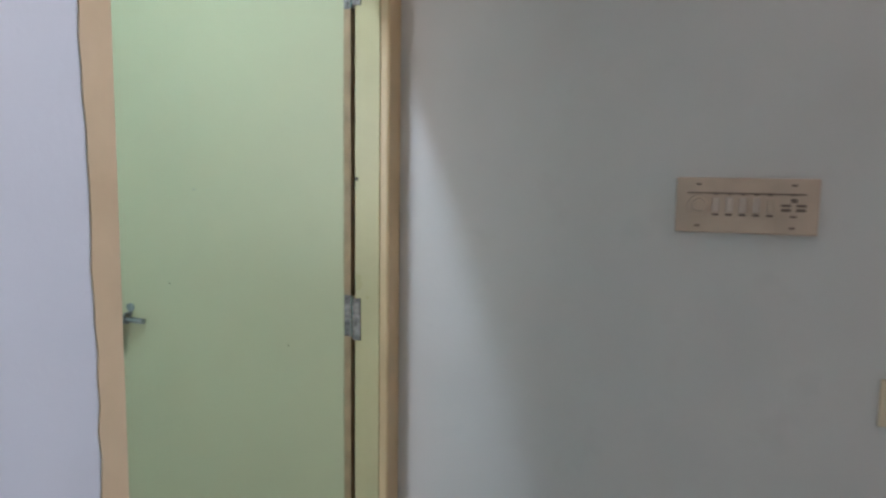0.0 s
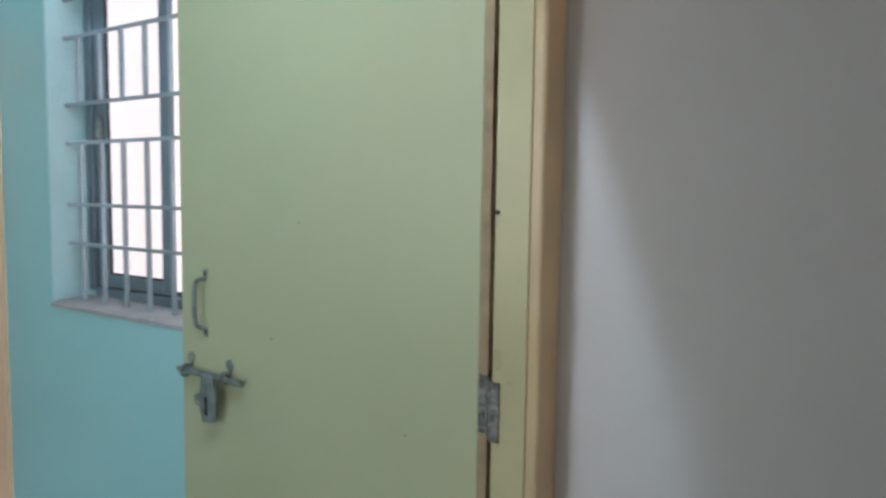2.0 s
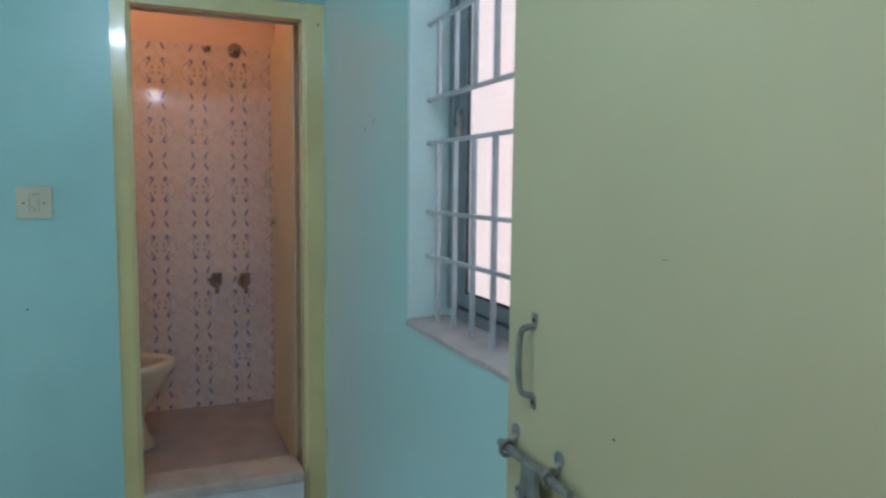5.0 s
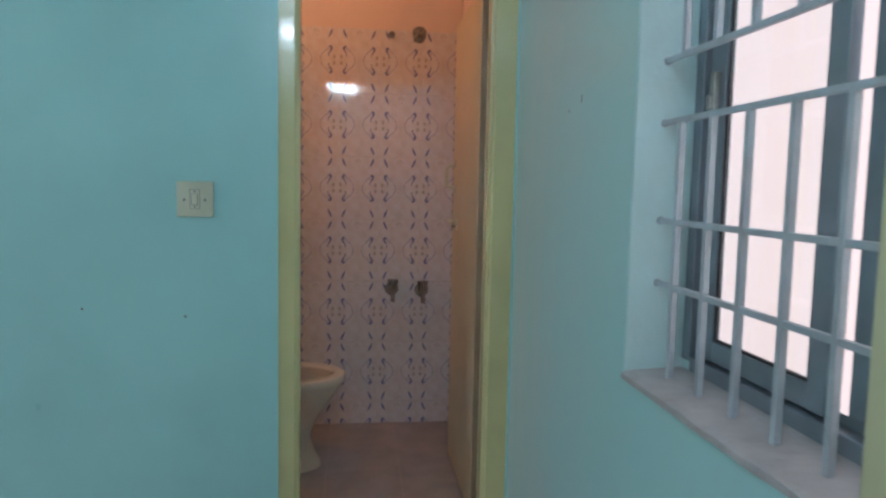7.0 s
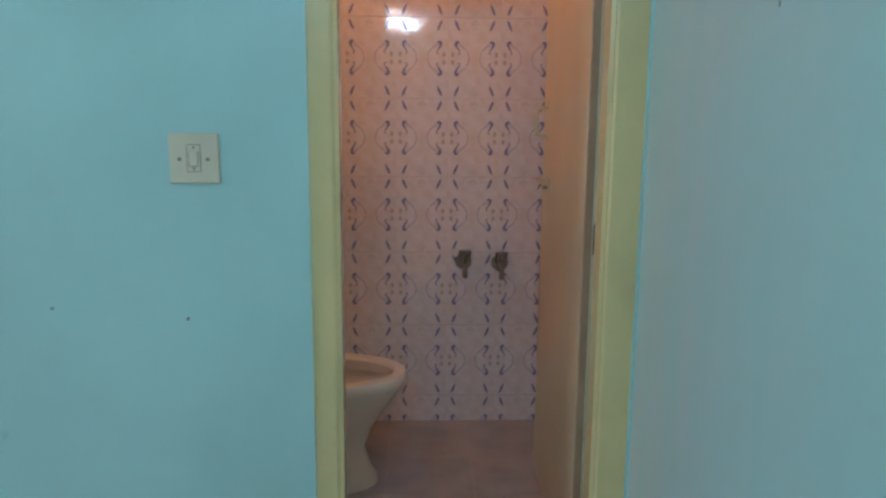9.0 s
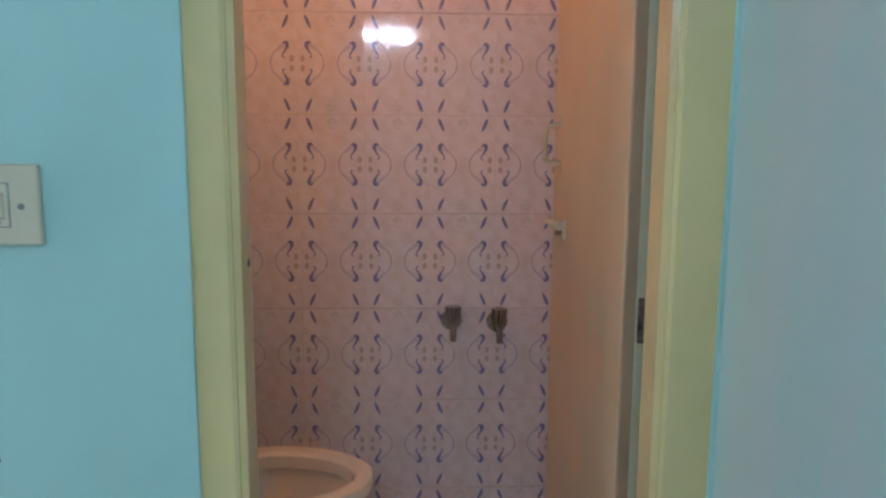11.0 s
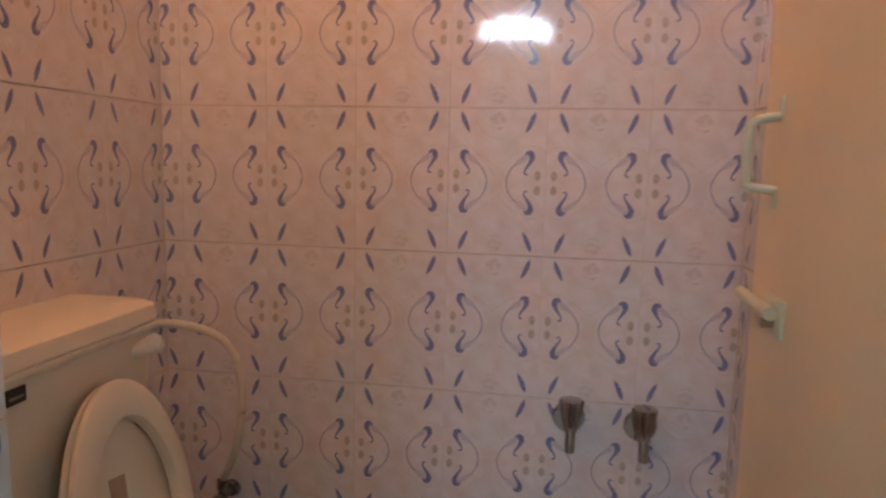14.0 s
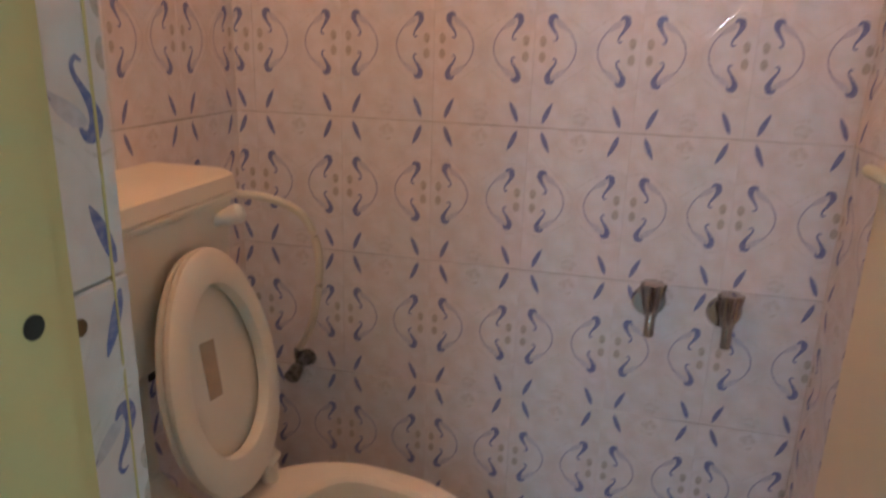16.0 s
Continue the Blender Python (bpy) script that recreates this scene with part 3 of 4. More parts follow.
keep(part("batten", boxes((ROOM_X - 0.052, ROOM_X + 0.001, 0.375, 0.905, 2.365, 2.405), bevel=0.006), WHITEPLASTIC, None), lamp)
for y in (0.405, 0.875):
    keep(part("tube_holder", boxes((ROOM_X - 0.122, ROOM_X - 0.030, y - 0.012, y + 0.012, 2.343, 2.375), bevel=0.005), WHITEPLASTIC, None), lamp)
keep(part("tube", rod(bmesh.new(), (ROOM_X - 0.100, 0.417, 2.358), (ROOM_X - 0.100, 0.863, 2.358), 0.0175, 20), TUBE, None, "bright fluorescent tube", smooth=True), lamp)

# ---- bathroom doorway ----
bframe = empty("door_frame_bathroom", (-3.5, 0.98, 0), "cream gloss painted bathroom door frame", "door frame", kind="structure")


def moulded_post(inner, outer, z0, z1):
    s = 1 if outer > inner else -1
    prof = [(-3.503, outer), (-3.503, inner + s * 0.016), (-3.507, inner + s * 0.010), (-3.511, inner + s * 0.010), (-3.514, inner), (-3.57, inner), (-3.57, inner + s * 0.008), (-3.588, inner + s * 0.008), (-3.588, outer)]
    bm = bmesh.new()
    n = 24
    loft(bm, [[(x + 0.0006 * noise.noise((z0 + (z1 - z0) * i / n, y * 9, 1)), y, z0 + (z1 - z0) * i / n) for x, y in prof] for i in range(n + 1)])
    return bm


keep(part("post", moulded_post(0.688, BY0 + 0.0, 0.0, BZ1), FRAMEPAINT, None), bframe)
keep(part("post", moulded_post(1.273, BY1, 0.0, BZ1), FRAMEPAINT, None), bframe)
keep(part("header", boxes((-3.57, -3.503, 0.688, 1.273, 2.055, BZ1), (-3.588, -3.57, 0.688, 1.273, 2.07, BZ1), bevel=0.003), FRAMEPAINT, None), bframe)
keep(part("bolt_hole", rod(bmesh.new(), (-3.553, 0.680, 1.289), (-3.553, 0.6886, 1.289), 0.0062, 20), DARK, None), bframe)
# dark strip that paints the shade between bathroom leaf and post
keep(part("gap_strip", boxes((-3.6470, -3.5885, 1.322, 1.340, BATH_FLOOR, 2.05)), GAPSHADE, None, "dark strip for the shaded gap behind the post"), bframe)
bm = rod(bmesh.new(), (-3.505, 1.333, 2.04), (-3.499, 1.333, 2.04), 0.005, 8)
tagged(thing("nail", bm, GREYMARK), "dark nail in the door frame's corner", "nail")
bm = bmesh.new()
box(bm, -3.68, -3.485, 0.689, 1.265, 0.285, 0.325, 0.004)
thing("threshold", bm, STONE, "raised stone threshold of the bathroom", "threshold", kind="structure")
thing("step_riser", boxes((-3.66, -3.491, 0.689, 1.265, 0.0, 0.285)), WHITETILE, "white tiled riser below the bathroom threshold", "step", kind="structure")
thing("baseboard", boxes((BATH_X + 0.02, -1.2, W - 0.012, W + 0.001, 0.0, 0.09), (BATH_X - 0.001, BATH_X + 0.012, SOUTH, BY0 - 0.002, 0, 0.09)), STONE, "beige skirting along the teal walls", "skirting", kind="structure")
bath_door = empty("door_bathroom", (-3.62, 1.3, BATH_FLOOR), "open bathroom door in tan paint", "door", kind="structure")
KY = 1.268
bm = bmesh.new()
box(bm, -4.288, -3.668, KY, KY + 0.044, BATH_FLOOR + 0.015, 2.095, 0.003)
keep(part("leaf", bm, BATHDOOR, None), bath_door)
# two strips whose colours hold the light from either side of the door
keep(part("edge_strip", boxes((-3.6685, -3.661, KY + 0.001, KY + 0.021, BATH_FLOOR + 0.015, 2.095), bevel=0.0015), EDGEBULBLIT, None, "brown edge strip coloured as lit by the bulb"), bath_door)
keep(part("leaf_edge", boxes((-3.6685, -3.660, KY + 0.021, KY + 0.0455, BATH_FLOOR + 0.015, 2.095)), EDGEROOMLIT, None, "pale green hinge edge coloured as lit by the bedroom"), bath_door)
for z in (1.138, 0.35, 1.91):
    bm = boxes((-3.6605, -3.6575, KY + 0.0235, KY + 0.0415, z, z + 0.076), bevel=0.0005)
    rod(bm, (-3.654, KY + 0.044, z), (-3.654, KY + 0.044, z + 0.076), 0.004)
    keep(part("hinge", bm, RUST, None, "brown stained butt hinge", smooth=True), bath_door)
bm = bmesh.new()
HX = -4.215
tube(bm, smooth_line([(HX, KY, 1.424), (HX - 0.004, KY - 0.035, 1.429), (HX - 0.006, KY - 0.035, 1.439), (HX - 0.006, KY - 0.037, 1.468), (HX - 0.006, KY - 0.035, 1.496), (HX - 0.004, KY - 0.027, 1.511), (HX, KY, 1.516)], 5), 0.0062)
bath_handle = keep(part("handle", bm, IVORY, None, "cream painted bow handle", smooth=True), bath_door)
for z in (1.414, 1.527):
    part("handle_foot", boxes((HX - 0.009, HX + 0.009, KY - 0.003, KY + 0.001, z - 0.013, z + 0.013), bevel=0.001), IVORY, bath_handle)
bm = boxes((-4.205, -4.135, KY - 0.006, KY + 0.001, 1.250, 1.296), bevel=0.002)
rod(bm, (-4.295, KY - 0.014, 1.279), (-4.145, KY - 0.014, 1.279), 0.0085)
tower_bolt = keep(part("tower_bolt", bm, IVORY, None, "white painted tower bolt", smooth=True), bath_door)
part("bolt_knob", rod(bmesh.new(), (-4.160, KY - 0.020, 1.266), (-4.160, KY - 0.0055, 1.266), 0.007), CHROME, tower_bolt, smooth=True)

bath_door.rotation_euler = (0, 0, radians(-0.3))

# ---- bathroom things ----
TX = -4.214
RIM = 0.646


def oval(cx, cy, z, rx, front, back, n=36):
    return [(cx + rx * math.sin(a), cy + (front if math.cos(a) > 0 else back) * math.cos(a), z) for a in [k * 2 * math.pi / n for k in range(n)]]


toilet = empty("toilet", (TX, 0.55, BATH_FLOOR), "cream ceramic western toilet with raised seat", "toilet")
bm = bmesh.new()
rows = [(BATH_FLOOR, 0.115, 0.52, 0.205, 0.22), (BATH_FLOOR + 0.03, 0.112, 0.52, 0.20, 0.22), (BATH_FLOOR + 0.06, 0.098, 0.52, 0.178, 0.21), (BATH_FLOOR + 0.13, 0.090, 0.52, 0.160, 0.20), (BATH_FLOOR + 0.20, 0.103, 0.528, 0.180, 0.2),
        (BATH_FLOOR + 0.27, 0.134, 0.535, 0.220, 0.2), (BATH_FLOOR + 0.33, 0.162, 0.543, 0.255, 0.205), (RIM - 0.040, 0.174, 0.548, 0.269, 0.212), (RIM - 0.028, 0.180, 0.548, 0.275, 0.215), (RIM - 0.008, 0.181, 0.548, 0.276, 0.215), (RIM, 0.175, 0.548, 0.270, 0.21),
        (RIM, 0.140, 0.548, 0.232, 0.097), (RIM - 0.008, 0.131, 0.548, 0.223, 0.088), (RIM - 0.040, 0.128, 0.548, 0.220, 0.086), (RIM - 0.044, 0.146, 0.546, 0.236, 0.100), (RIM - 0.075, 0.130, 0.543, 0.212, 0.090), (RIM - 0.13, 0.092, 0.535, 0.165, 0.076), (RIM - 0.21, 0.06, 0.53, 0.11, 0.06)]
loft(bm, [oval(TX, cy, z, rx, f, b) for z, rx, cy, f, b in rows])
keep(part("bowl", bm, CERAMIC, None, smooth=True), toilet)
keep(part("water", loft(bmesh.new(), [oval(TX, 0.532, z, 0.074, 0.134, 0.064) for z in (RIM - 0.180, RIM - 0.176)]), WATER, None, "dark water in the bowl"), toilet)
for s in (-1, 1):
    bm = rod(bmesh.new(), (TX + s * 0.082, 0.392, RIM - 0.002), (TX + s * 0.082, 0.392, RIM + 0.034), 0.015)
    rod(bm, (TX + s * 0.060, 0.392, RIM + 0.040), (TX + s * 0.104, 0.392, RIM + 0.040), 0.011)
    box(bm, TX + s * 0.082 - 0.017, TX + s * 0.082 + 0.017, 0.368, 0.398, RIM + 0.030, RIM + 0.062, 0.005)
    keep(part("seat_hinge", bm, PLASTIC, None, "plastic seat hinge", smooth=True), toilet)


def leaning(points, lean):
    return [(x, 0.390 + d * math.cos(lean) - h * math.sin(lean), RIM + 0.046 + h * math.cos(lean) + d * math.sin(lean)) for x, h, d in points]


LEAN_BACK = radians(10)


def seat_ring(rx, h0, h1, d, n=48):
    mid, half = (h0 + h1) / 2, (h1 - h0) / 2
    return leaning([(TX - 0.012 + rx * math.sin(a) * (1 - 0.10 * math.cos(a)), mid + half * math.cos(a), d) for a in [k * 2 * math.pi / n for k in range(n)]], LEAN_BACK)


bm = bmesh.new()
loft(bm, [seat_ring(0.142, -0.008, 0.406, -0.004), seat_ring(0.147, -0.012, 0.411, 0.003), seat_ring(0.146, -0.010, 0.410, 0.010), seat_ring(0.141, -0.002, 0.404, 0.014), seat_ring(0.113, 0.048, 0.360, 0.018), seat_ring(0.106, 0.056, 0.352, 0.015), seat_ring(0.104, 0.060, 0.348, 0.006), seat_ring(0.103, 0.060, 0.347, -0.004)], False)
keep(part("seat", bm, PLASTIC, None, "raised cream plastic seat ring", smooth=True), toilet)
bm = bmesh.new()
loft(bm, [seat_ring(0.142, 0.000, 0.403, -0.007), seat_ring(0.147, -0.004, 0.408, -0.010), seat_ring(0.143, 0.000, 0.405, -0.016), seat_ring(0.123, 0.030, 0.377, -0.020)])
lid = keep(part("lid", bm, PLASTIC, None, "raised cream plastic lid", smooth=True), toilet)
bm = bmesh.new()
loft(bm, [leaning([(TX + 0.004 + u, 0.215 + v, d) for u, v in ((-0.018, 0.045), (0.020, 0.05), (0.024, -0.045), (-0.010, -0.05))], LEAN_BACK) for d in (-0.0068, -0.0055)])
part("sticker", bm, STICKER, lid, "brown paper sticker on the lid")
keep(part("bowl_mark", boxes((TX + 0.03, TX + 0.036, 0.432, 0.442, RIM - 0.001, RIM + 0.0015)), DARK, None), toilet)

cistern = empty("cistern", (TX, 0.2, 0.87), "cream plastic low level flush cistern on the tiled wall", "cistern")
CX0, CX1 = -4.412, -3.985


def rounded(x0, x1, y0, y1, z, r, n=5):
    out = []
    for cx, cy, a0 in ((x1 - r, y1 - r, 0), (x0 + r, y1 - r, 90), (x0 + 0.004, y0 + 0.004, 180), (x1 - 0.004, y0 + 0.004, 270)):
        rr = r if a0 < 180 else 0.004
        for k in range(n):
            a = radians(a0 + 90 * k / (n - 1))
            out.append((cx + rr * math.cos(a), cy + rr * math.sin(a), z))
    return out


bm = bmesh.new()
loft(bm, [rounded(CX0 + 0.035, CX1 - 0.035, BATH_LEFT + 0.004, 0.262, 0.9020, 0.03), rounded(CX0 + 0.022, CX1 - 0.022, BATH_LEFT + 0.002, 0.282, 0.9190, 0.03), rounded(CX0 + 0.008, CX1 - 0.008, BATH_LEFT + 0.002, 0.294, 1.1590, 0.03)])
keep(part("tank", bm, PLASTIC, None, smooth=True), cistern)
bm = bmesh.new()
loft(bm, [rounded(CX0 + 0.002, CX1 - 0.002, BATH_LEFT + 0.001, 0.302, 1.1460, 0.032), rounded(CX0, CX1, BATH_LEFT + 0.001, 0.304, 1.1500, 0.032), rounded(CX0, CX1, BATH_LEFT + 0.001, 0.304, 1.1560, 0.032), rounded(CX0 + 0.004, CX1 - 0.004, BATH_LEFT + 0.001, 0.300, 1.1575, 0.032),
          rounded(CX0 + 0.001, CX1 - 0.001, BATH_LEFT + 0.001, 0.303, 1.1620, 0.032), rounded(CX0 + 0.004, CX1 - 0.004, BATH_LEFT + 0.001, 0.299, 1.1870, 0.032), rounded(CX0 + 0.014, CX1 - 0.014, BATH_LEFT + 0.003, 0.288, 1.1945, 0.03), rounded(CX0 + 0.06, CX1 - 0.06, BATH_LEFT + 0.02, 0.24, 1.1990, 0.03)])
keep(part("cistern_lid", bm, PLASTIC, None, smooth=True), cistern)
maker_label = keep(part("maker_label", boxes((-4.085, -4.05, 0.288, 0.2955, 1.1140, 1.1360)), DARK, None, "small dark label with a pale mark"), cistern)
part("maker_mark", boxes((-4.080, -4.055, 0.2950, 0.2963, 1.121, 1.125)), GREYMARK, maker_label)
bm = bmesh.new()
rod(bm, (-4.336, 0.282, 1.112), (-4.342, 0.305, 1.119), 0.012, 16)
rod(bm, (-4.341, 0.303, 1.118), (-4.350, 0.326, 1.128), 0.014, 16, 0.018)
rod(bm, (-4.350, 0.326, 1.128), (-4.353, 0.333, 1.131), 0.018, 16, 0.011)
keep(part("flush_knob", bm, WHITEPLASTIC, None, "white plastic flush knob", smooth=True), cistern)
keep(part("flush_pipe", tube(bmesh.new(), smooth_line([(TX, 0.19, 0.909), (TX, 0.19, 0.72), (TX, 0.22, 0.64), (TX, 0.33, 0.60), (TX, 0.38, 0.60)], 5), 0.024, 14), PLASTIC, None, smooth=True), cistern)
for s in (-1, 1):
    keep(part("bracket", boxes((TX + s * 0.12 - 0.012, TX + s * 0.12 + 0.012, BATH_LEFT - 0.001, 0.24, 0.879, 0.902), (TX + s * 0.12 - 0.012, TX + s * 0.12 + 0.012, BATH_LEFT - 0.001, BATH_LEFT + 0.014, 0.79, 0.879)), DARK, None), cistern)

valve = empty("angle_valve", (BATH_FAR, 0.277, 0.685), "dull metal angle valve on the patterned tiles", "valve")
bm = rod(bmesh.new(), (BATH_FAR - 0.003, 0.277, 0.685), (BATH_FAR + 0.012, 0.277, 0.685), 0.022, 20, 0.016)
rod(bm, (BATH_FAR + 0.01, 0.277, 0.685), (BATH_FAR + 0.062, 0.277, 0.685), 0.010)
rod(bm, (BATH_FAR + 0.048, 0.277, 0.685), (BATH_FAR + 0.048, 0.277, 0.730), 0.009)
rod(bm, (BATH_FAR + 0.048, 0.277, 0.707), (BATH_FAR + 0.048, 0.277, 0.727), 0.013, 6)
keep(part("body", bm, RUST, None, smooth=True), valve)
bm = rod(bmesh.new(), (BATH_FAR + 0.06, 0.277, 0.685), (BATH_FAR + 0.09, 0.277, 0.675), 0.015, 10, 0.018)
keep(part("valve_knob", bm, RUST, None, smooth=True), valve)
bm = tube(bmesh.new(), smooth_line([(CX0 + 0.004, 0.240, 1.128), (CX0 - 0.040, 0.255, 1.134), (-4.51, 0.305, 1.116), (-4.545, 0.350, 1.080), (-4.56, 0.374, 1.016), (-4.575, 0.370, 0.935), (-4.61, 0.335, 0.820), (BATH_FAR + 0.048, 0.279, 0.730)], 8), 0.0085)
tagged(thing("supply_hose", bm, PLASTIC, smooth=True), "cream plastic hose from cistern to valve", "hose")


def tap(y, z):
    t = empty("bib_tap", (BATH_FAR, y, z), "tarnished chrome wall tap on patterned tiles", "tap", "taps on the bathroom wall")
    bm = rod(bmesh.new(), (BATH_FAR - 0.003, y - 0.004, z - 0.012), (BATH_FAR + 0.010, y - 0.004, z - 0.012), 0.036, 28, 0.030)
    keep(part("flange", bm, CHROME, None, smooth=True), t)
    bm = rod(bmesh.new(), (BATH_FAR + 0.008, y, z - 0.008), (BATH_FAR + 0.045, y, z - 0.008), 0.013, 16)
    rod(bm, (BATH_FAR + 0.034, y, z - 0.03), (BATH_FAR + 0.034, y, z + 0.004), 0.014, 16)
    keep(part("body", bm, CHROME, None, smooth=True), t)
    bm = bmesh.new()
    n = 32
    loft(bm, [[(BATH_FAR + 0.034 + (r + 0.0025 * math.cos(8 * a)) * math.cos(a), y + (r + 0.0025 * math.cos(8 * a)) * math.sin(a), h) for a in [k * 2 * math.pi / n for k in range(n)]] for r, h in ((0.012, z - 0.022), (0.016, z - 0.008), (0.0225, z + 0.028), (0.0235, z + 0.036), (0.020, z + 0.038))])
    keep(part("knob", bm, CHROME, None, "fluted tap knob", smooth=True), t)
    bm = tube(bmesh.new(), smooth_line([(BATH_FAR + 0.034, y, z - 0.022), (BATH_FAR + 0.042, y, z - 0.036), (BATH_FAR + 0.046, y, z - 0.05), (BATH_FAR + 0.046, y, z - 0.070)], 4), 0.0102, 14)
    keep(part("spout", bm, CHROME, None, smooth=True), t)


tap(1.042, 0.936)
tap(1.188, 0.929)
shower = empty("shower_head", (BATH_FAR, 1.16, 2.144), "small chrome wall shower head above the tiles", "shower head")
bm = rod(bmesh.new(), (BATH_FAR - 0.004, 1.16, 2.144), (BATH_FAR + 0.008, 1.16, 2.144), 0.022, 20)
tube(bm, [(BATH_FAR, 1.16, 2.144), (BATH_FAR + 0.06, 1.155, 2.148), (BATH_FAR + 0.12, 1.15, 2.138), (BATH_FAR + 0.15, 1.147, 2.12)], 0.009, 12)
keep(part("arm", bm, CHROME, None, smooth=True), shower)
bm = bmesh.new()
bmesh.ops.create_uvsphere(bm, u_segments=24, v_segments=14, radius=0.033, matrix=Matrix.Translation((BATH_FAR + 0.158, 1.140, 2.118)) @ Matrix.Diagonal((1, 1, 0.85, 1)))
rod(bm, (BATH_FAR + 0.160, 1.139, 2.100), (BATH_FAR + 0.168, 1.137, 2.084), 0.030, 24, 0.024)
keep(part("rose", bm, RUST, None, smooth=True), shower)
bm = rod(bmesh.new(), (BATH_FAR - 0.003, 1.022, 2.136), (BATH_FAR + 0.030, 1.022, 2.134), 0.011, 14)
rod(bm, (BATH_FAR - 0.003, 1.022, 2.136), (BATH_FAR + 0.006, 1.022, 2.136), 0.016, 14)
tagged(thing("pipe_stub", bm, RUST, smooth=True), "dark capped pipe stub in the tiles", "pipe stub")

bulb = empty("bathroom_lamp", (BATH_IN, 0.36, 2.68), "warm bulb in a wall holder", "wall lamp")
keep(part("holder", rod(bmesh.new(), (BATH_IN + 0.008, 0.36, 2.68), (BATH_IN - 0.045, 0.36, 2.68), 0.03, 20, 0.022), WHITEPLASTIC, None, smooth=True), bulb)
bm = bmesh.new()
bmesh.ops.create_uvsphere(bm, u_segments=20, v_segments=12, radius=0.032, matrix=Matrix.Translation((BATH_IN - 0.07, 0.36, 2.68)))
keep(part("bulb", bm, BULB, None, "glowing warm bulb", smooth=True), bulb)
point = new("bulb_light", bpy.data.lights.new("bulb_light", "POINT"))
point.data.energy, point.data.color, point.data.shadow_soft_size = BULB_WATTS, (1.0, 0.575, 0.30), 0.03
point.location = (BATH_IN - 0.14, 0.36, 2.66)

# ---- patterned wall tiles ----
TW, TH = 0.2, 0.3


def ribbon(bm, line, widths, mat, lift):
    pts = [Vector((*p, 0)) for p in line]
    rows = []
    for i, p in enumerate(pts):
        d = (pts[min(i + 1, len(pts) - 1)] - pts[max(i - 1, 0)]).normalized()
        s = Vector((-d.y, d.x, 0)) * widths[i] / 2
        rows.append((bm.verts.new((p.x + s.x, p.y + s.y, lift)), bm.verts.new((p.x - s.x, p.y - s.y, lift))))
    for (a, b), (c, d) in zip(rows, rows[1:]):
        bm.faces.new((a, b, d, c)).material_index = mat


def disc(bm, u, v, ru, rv, mat, lift, n=12):
    ring = [bm.verts.new((u + ru * math.cos(k * 2 * math.pi / n), v + rv * math.sin(k * 2 * math.pi / n), lift)) for k in range(n)]
    bm.faces.new(ring).material_index = mat


def ridge(bm, line, width, height):
    pts = [Vector((*p, 0)) for p in line]
    rows = []
    for i, p in enumerate(pts):
        d = (pts[min(i + 1, len(pts) - 1)] - pts[max(i - 1, 0)]).normalized()
        s = Vector((-d.y, d.x, 0)) * width / 2
        h = height * min(1, 0.15 + min(i, len(pts) - 1 - i) / 2)
        rows.append([bm.verts.new((p.x + s.x * k, p.y + s.y * k, 0.00002 + h * (1 - k * k) ** 2)) for k in (-1, -0.6, -0.2, 0.2, 0.6, 1)])
    for low, high in zip(rows, rows[1:]):
        for a, b, c, d in zip(low, low[1:], high, high[1:]):
            bm.faces.new((a, b, d, c)).smooth = True


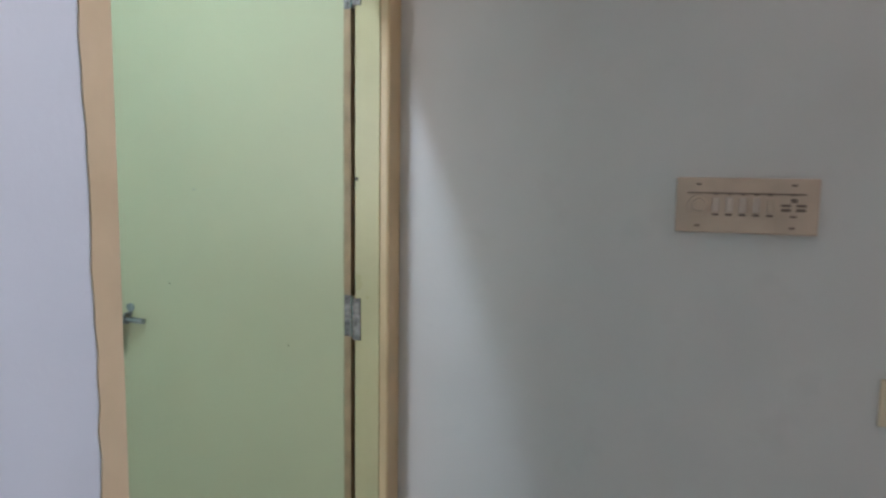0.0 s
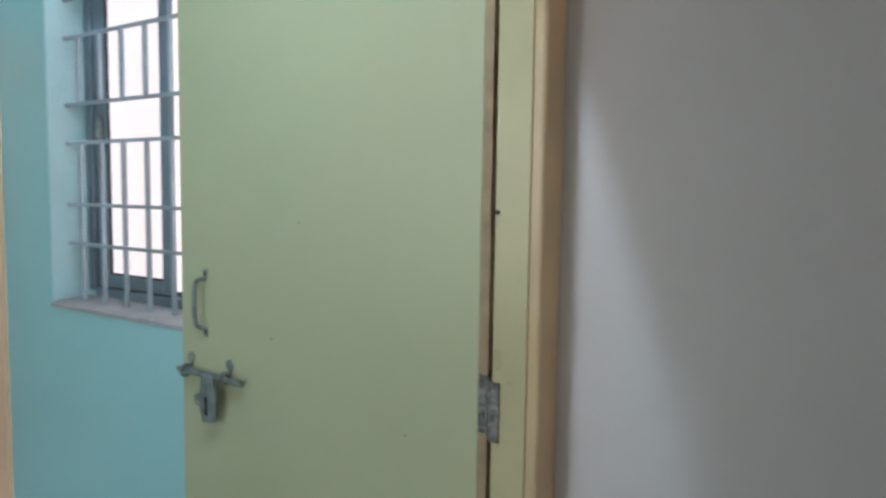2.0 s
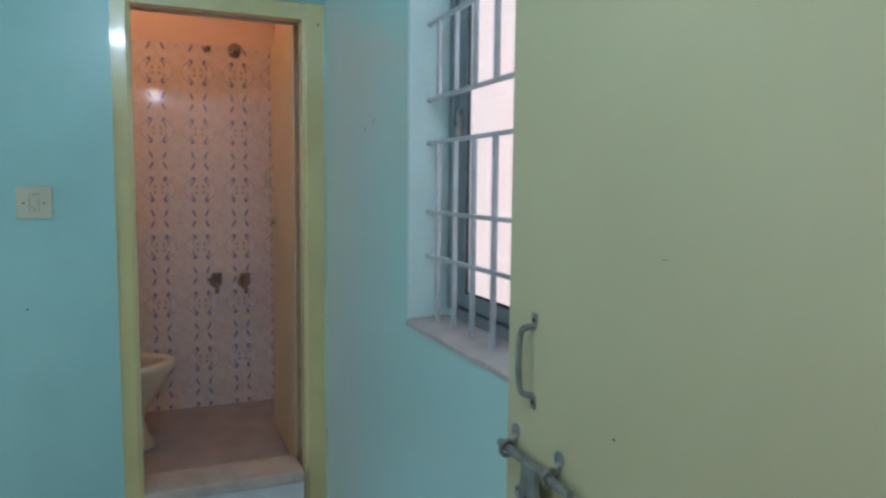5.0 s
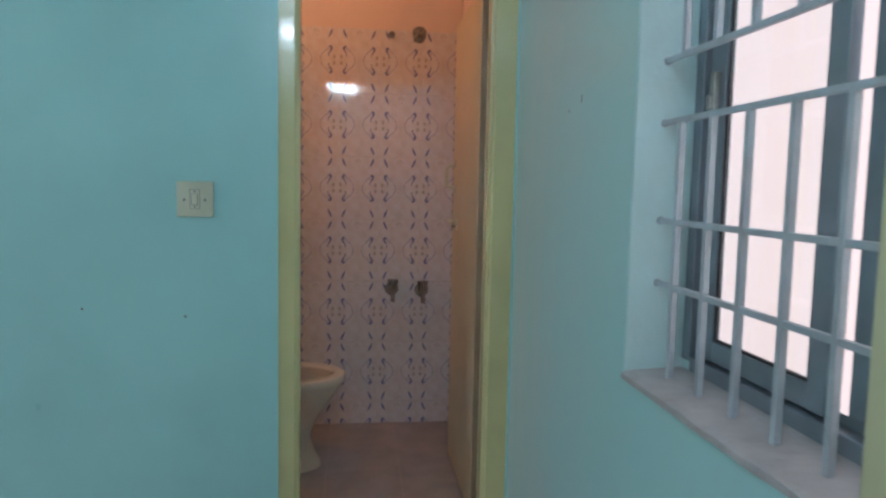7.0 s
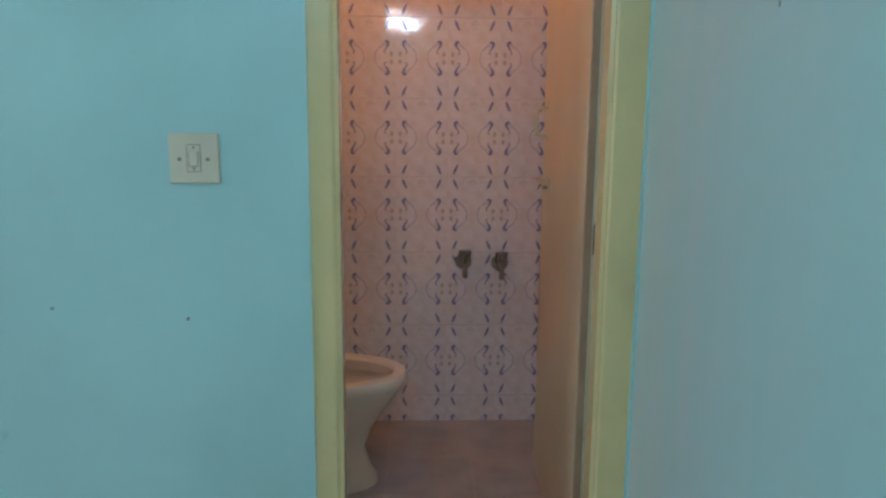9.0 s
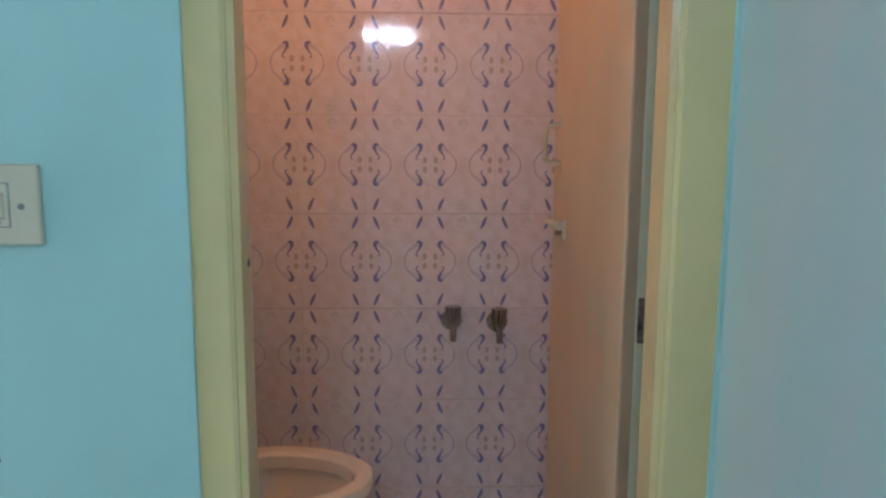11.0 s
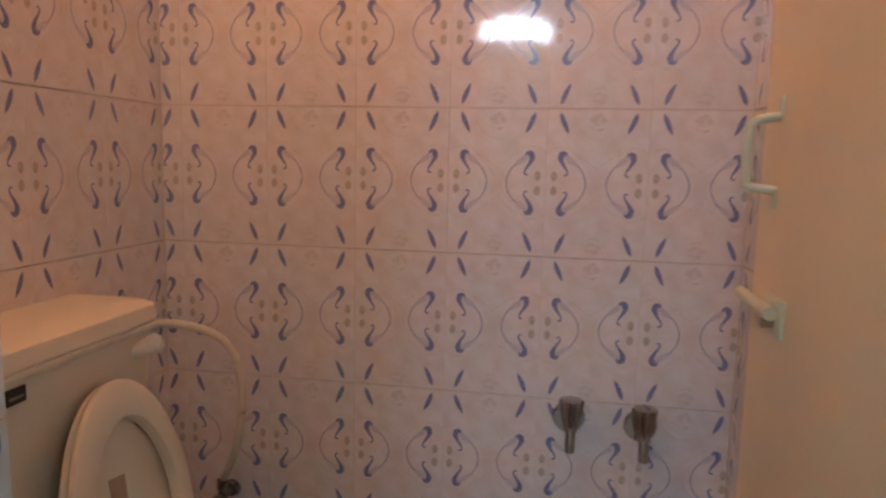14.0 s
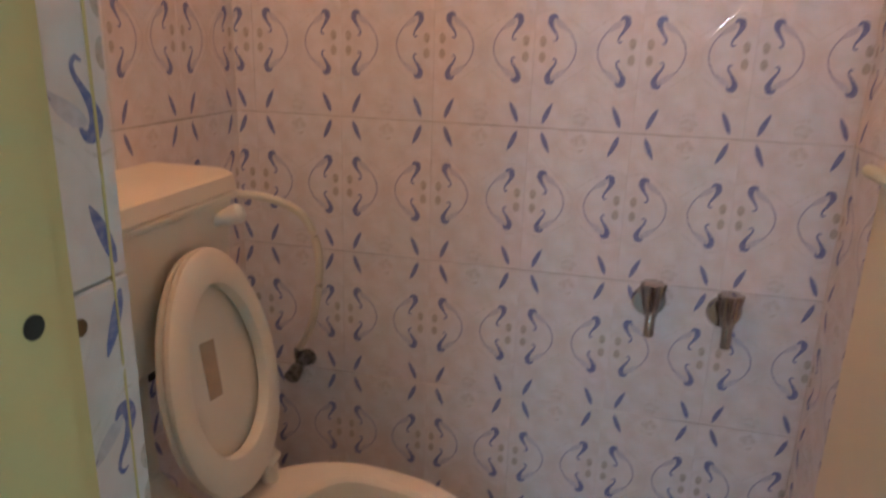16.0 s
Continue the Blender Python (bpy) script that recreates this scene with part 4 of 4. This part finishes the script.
def printed_tile():
    bm = bmesh.new()
    g, h = 0.0001, 0.0008
    box(bm, g, TW - g, h, TH - h, -0.006, 0.0)
    top = [e for e in bm.edges if all(abs(v.co.z) < 1e-6 for v in e.verts)]
    bmesh.ops.bevel(bm, geom=top, offset=0.0012, segments=3, affect="EDGES")
    for fu in (0, 1):
        for fv in (0, 1):
            def at(u, v):
                return (TW - u if fu else u, TH - v if fv else v)
            feather = [(0.0250, 0.0085), (0.0278, 0.0165), (0.0312, 0.0250), (0.0348, 0.0335), (0.0388, 0.0415), (0.0425, 0.0490)]
            ribbon(bm, [at(*p) for p in feather], [0.0024, 0.0088, 0.0102, 0.0096, 0.0070, 0.0012], 1, 0.0002)
            curl = smooth_line([(0.0425, 0.0940, 0), (0.0370, 0.0890, 0), (0.0310, 0.0910, 0), (0.0285, 0.0985, 0), (0.0318, 0.1075, 0), (0.0370, 0.1160, 0), (0.0420, 0.1235, 0), (0.0432, 0.1297, 0), (0.0398, 0.1332, 0), (0.0355, 0.1312, 0)], 4)
            thick = [0.002, 0.008, 0.0125, 0.0112, 0.0076, 0.0050, 0.0038, 0.0034, 0.0036, 0.0016]
            ribbon(bm, [at(p.x, p.y) for p in curl], [thick[i // 4] + (thick[min(i // 4 + 1, 9)] - thick[i // 4]) * (i % 4) / 4 for i in range(len(curl))], 1, 0.0003)
            ribbon(bm, [at(*p) for p in [(0.0360, 0.0960), (0.0440, 0.1000), (0.0540, 0.1070), (0.0650, 0.1160)]], [0.004, 0.012, 0.011, 0.003], 3, 0.00015)
            arc = [(0.0610, 0.1110), (0.0665, 0.1170), (0.0730, 0.1265), (0.0780, 0.1375), (0.0800, 0.1500)]
            ribbon(bm, [at(*p) for p in arc], [0.0012, 0.0021, 0.0025, 0.0026, 0.0025], 2, 0.00025)
            ridge(bm, [at(p.x, p.y) for p in smooth_line([(0.0200, 0.0500, 0), (0.0330, 0.0660, 0), (0.0470, 0.0840, 0), (0.0680, 0.1060, 0), (0.0850, 0.1260, 0), (0.0930, 0.1400, 0), (0.0950, 0.1500, 0)], 3)], 0.0080, 0.00055)
            disc(bm, *at(0.0165, 0.1352), 0.0068, 0.0102, 4, 0.0002)
            ribbon(bm, [at(*p) for p in [(0.0, 0.0880), (0.0120, 0.0800), (0.0300, 0.0760), (0.0600, 0.0900), (0.0850, 0.1080), (0.100, 0.1200)]], [0.0015, 0.0022, 0.0025, 0.0025, 0.0022, 0.0015], 5, 0.0001)
        for reach in (0.036, 0.064):
            half = [radians(12 + 13 * k) for k in range(13)]
            ridge(bm, [(0.1 + reach * 0.8 * math.cos(a), (reach * math.sin(a) if fu else TH - reach * math.sin(a))) for a in half], 0.007, 0.0005)
        for k in range(5):
            a = k * 2 * math.pi / 5
            v0 = 0.026 if fu else TH - 0.026
            disc(bm, 0.1 + 0.0105 * math.cos(a), v0 + 0.0105 * math.sin(a), 0.0085, 0.0085, 5, 0.00008 + 0.00001 * k, 10)
    return bm


TILE_MATS = [TILE, INK, LINE, PALE, BROWN, GHOST]
tile_meshes = {}
source = printed_tile()


def tile_mesh(u0, u1, v0, v1):
    key = (round(u0, 4), round(u1, 4), round(v0, 4), round(v1, 4))
    if key not in tile_meshes:
        bm = source.copy()
        for co, no in (((u0, 0, 0), (-1, 0, 0)), ((u1, 0, 0), (1, 0, 0)), ((0, v0, 0), (0, -1, 0)), ((0, v1, 0), (0, 1, 0))):
            bmesh.ops.bisect_plane(bm, geom=bm.verts[:] + bm.edges[:] + bm.faces[:], plane_co=co, plane_no=no, clear_outer=True)
        me = bpy.data.meshes.new("tile")
        bm.to_mesh(me)
        bm.free()
        for m in TILE_MATS:
            me.materials.append(m)
        tile_meshes[key] = me
    return tile_meshes[key]


def lay_tiles(parent, frame_of, u_from, u_to, u_joint, v_from, v_to, v_joint=0.36):
    i0, i1 = math.floor((u_from - u_joint) / TW + 1e-6), math.ceil((u_to - u_joint) / TW - 1e-6)
    j0, j1 = math.floor((v_from - v_joint) / TH + 1e-6), math.ceil((v_to - v_joint) / TH - 1e-6)
    for i in range(i0, i1):
        for j in range(j0, j1):
            u, v = u_joint + i * TW, v_joint + j * TH
            a, b = max(u_from - u, 0), min(u_to - u, TW)
            c, d = max(v_from - v, 0), min(v_to - v, TH)
            if b - a < 0.004 or d - c < 0.004:
                continue
            ob = new("tile", tile_mesh(a, b, c, d))
            ob.parent = parent
            tilt = Euler((random.uniform(-0.002, 0.002), random.uniform(-0.002, 0.002), random.uniform(-0.0012, 0.0012))).to_matrix().to_4x4()
            ob.matrix_basis = frame_of(u, v) @ tilt


def facing(right, up, out, origin):
    base = Matrix((right, up, out)).transposed().to_4x4()
    def at(u, v):
        return Matrix.Translation(Vector(origin) + Vector(right) * u + Vector(up) * v) @ base
    return at


lay_tiles(wall_far, facing((0, 1, 0), (0, 0, 1), (1, 0, 0), (BATH_FAR, 0, 0)), BATH_LEFT, W, 0.97, BATH_FLOOR, TILE_TOP)
lay_tiles(wall_left, facing((-1, 0, 0), (0, 0, 1), (0, 1, 0), (0, BATH_LEFT, 0)), -BATH_IN, -BATH_FAR, -BATH_FAR, BATH_FLOOR, TILE_TOP)
lay_tiles(wall_right, facing((1, 0, 0), (0, 0, 1), (0, -1, 0), (0, W, 0)), BATH_FAR, BATH_IN - 0.0, BATH_FAR, BATH_FLOOR, TILE_TOP)
lay_tiles(wall_near, facing((0, -1, 0), (0, 0, 1), (-1, 0, 0), (BATH_IN, 0, 0)), -0.640, -BATH_LEFT, -0.640, BATH_FLOOR, TILE_TOP)
FT = 0.3
for i in range(4):
    for j in range(6):
        x0, y0 = max(BATH_FAR + FT * i, BATH_FAR) + 0.0006, 1.05 - FT * (4 - j) + 0.0006
        x1, y1 = min(BATH_FAR + FT * (i + 1), BATH_IN) - 0.0006, min(y0 + FT - 0.0012, W)
        y0 = max(y0, BATH_LEFT)
        if y1 - y0 > 0.01:
            part("floor_tile", boxes((x0, x1, y0, y1, BATH_FLOOR - 0.003, BATH_FLOOR)), BATHFLOOR, floor_bathroom)
# narrow tiled reveal behind the frame
thing("reveal_backing", boxes((BATH_IN + 0.003, -3.589, 0.6265, 0.638, BATH_FLOOR, 2.06)), GROUT, "tiled reveal of the bathroom doorway", "wall", kind="structure")
lay_tiles(wall_near, facing((-1, 0, 0), (0, 0, 1), (0, 1, 0), (0, 0.645, 0)), 3.590, 3.671, 3.488, BATH_FLOOR, 2.06, 0.374)
keep(part("plug_hole", rod(bmesh.new(), (-3.6260, 0.638, 1.253), (-3.6260, 0.6462, 1.253), 0.0055, 16), BROWNHOLE, None), wall_near)
keep(part("grout_line", boxes((-3.6595, -3.6575, 0.6400, 0.6456, BATH_FLOOR, 2.06)), FRAMEPAINT, None), wall_near)
source.free()
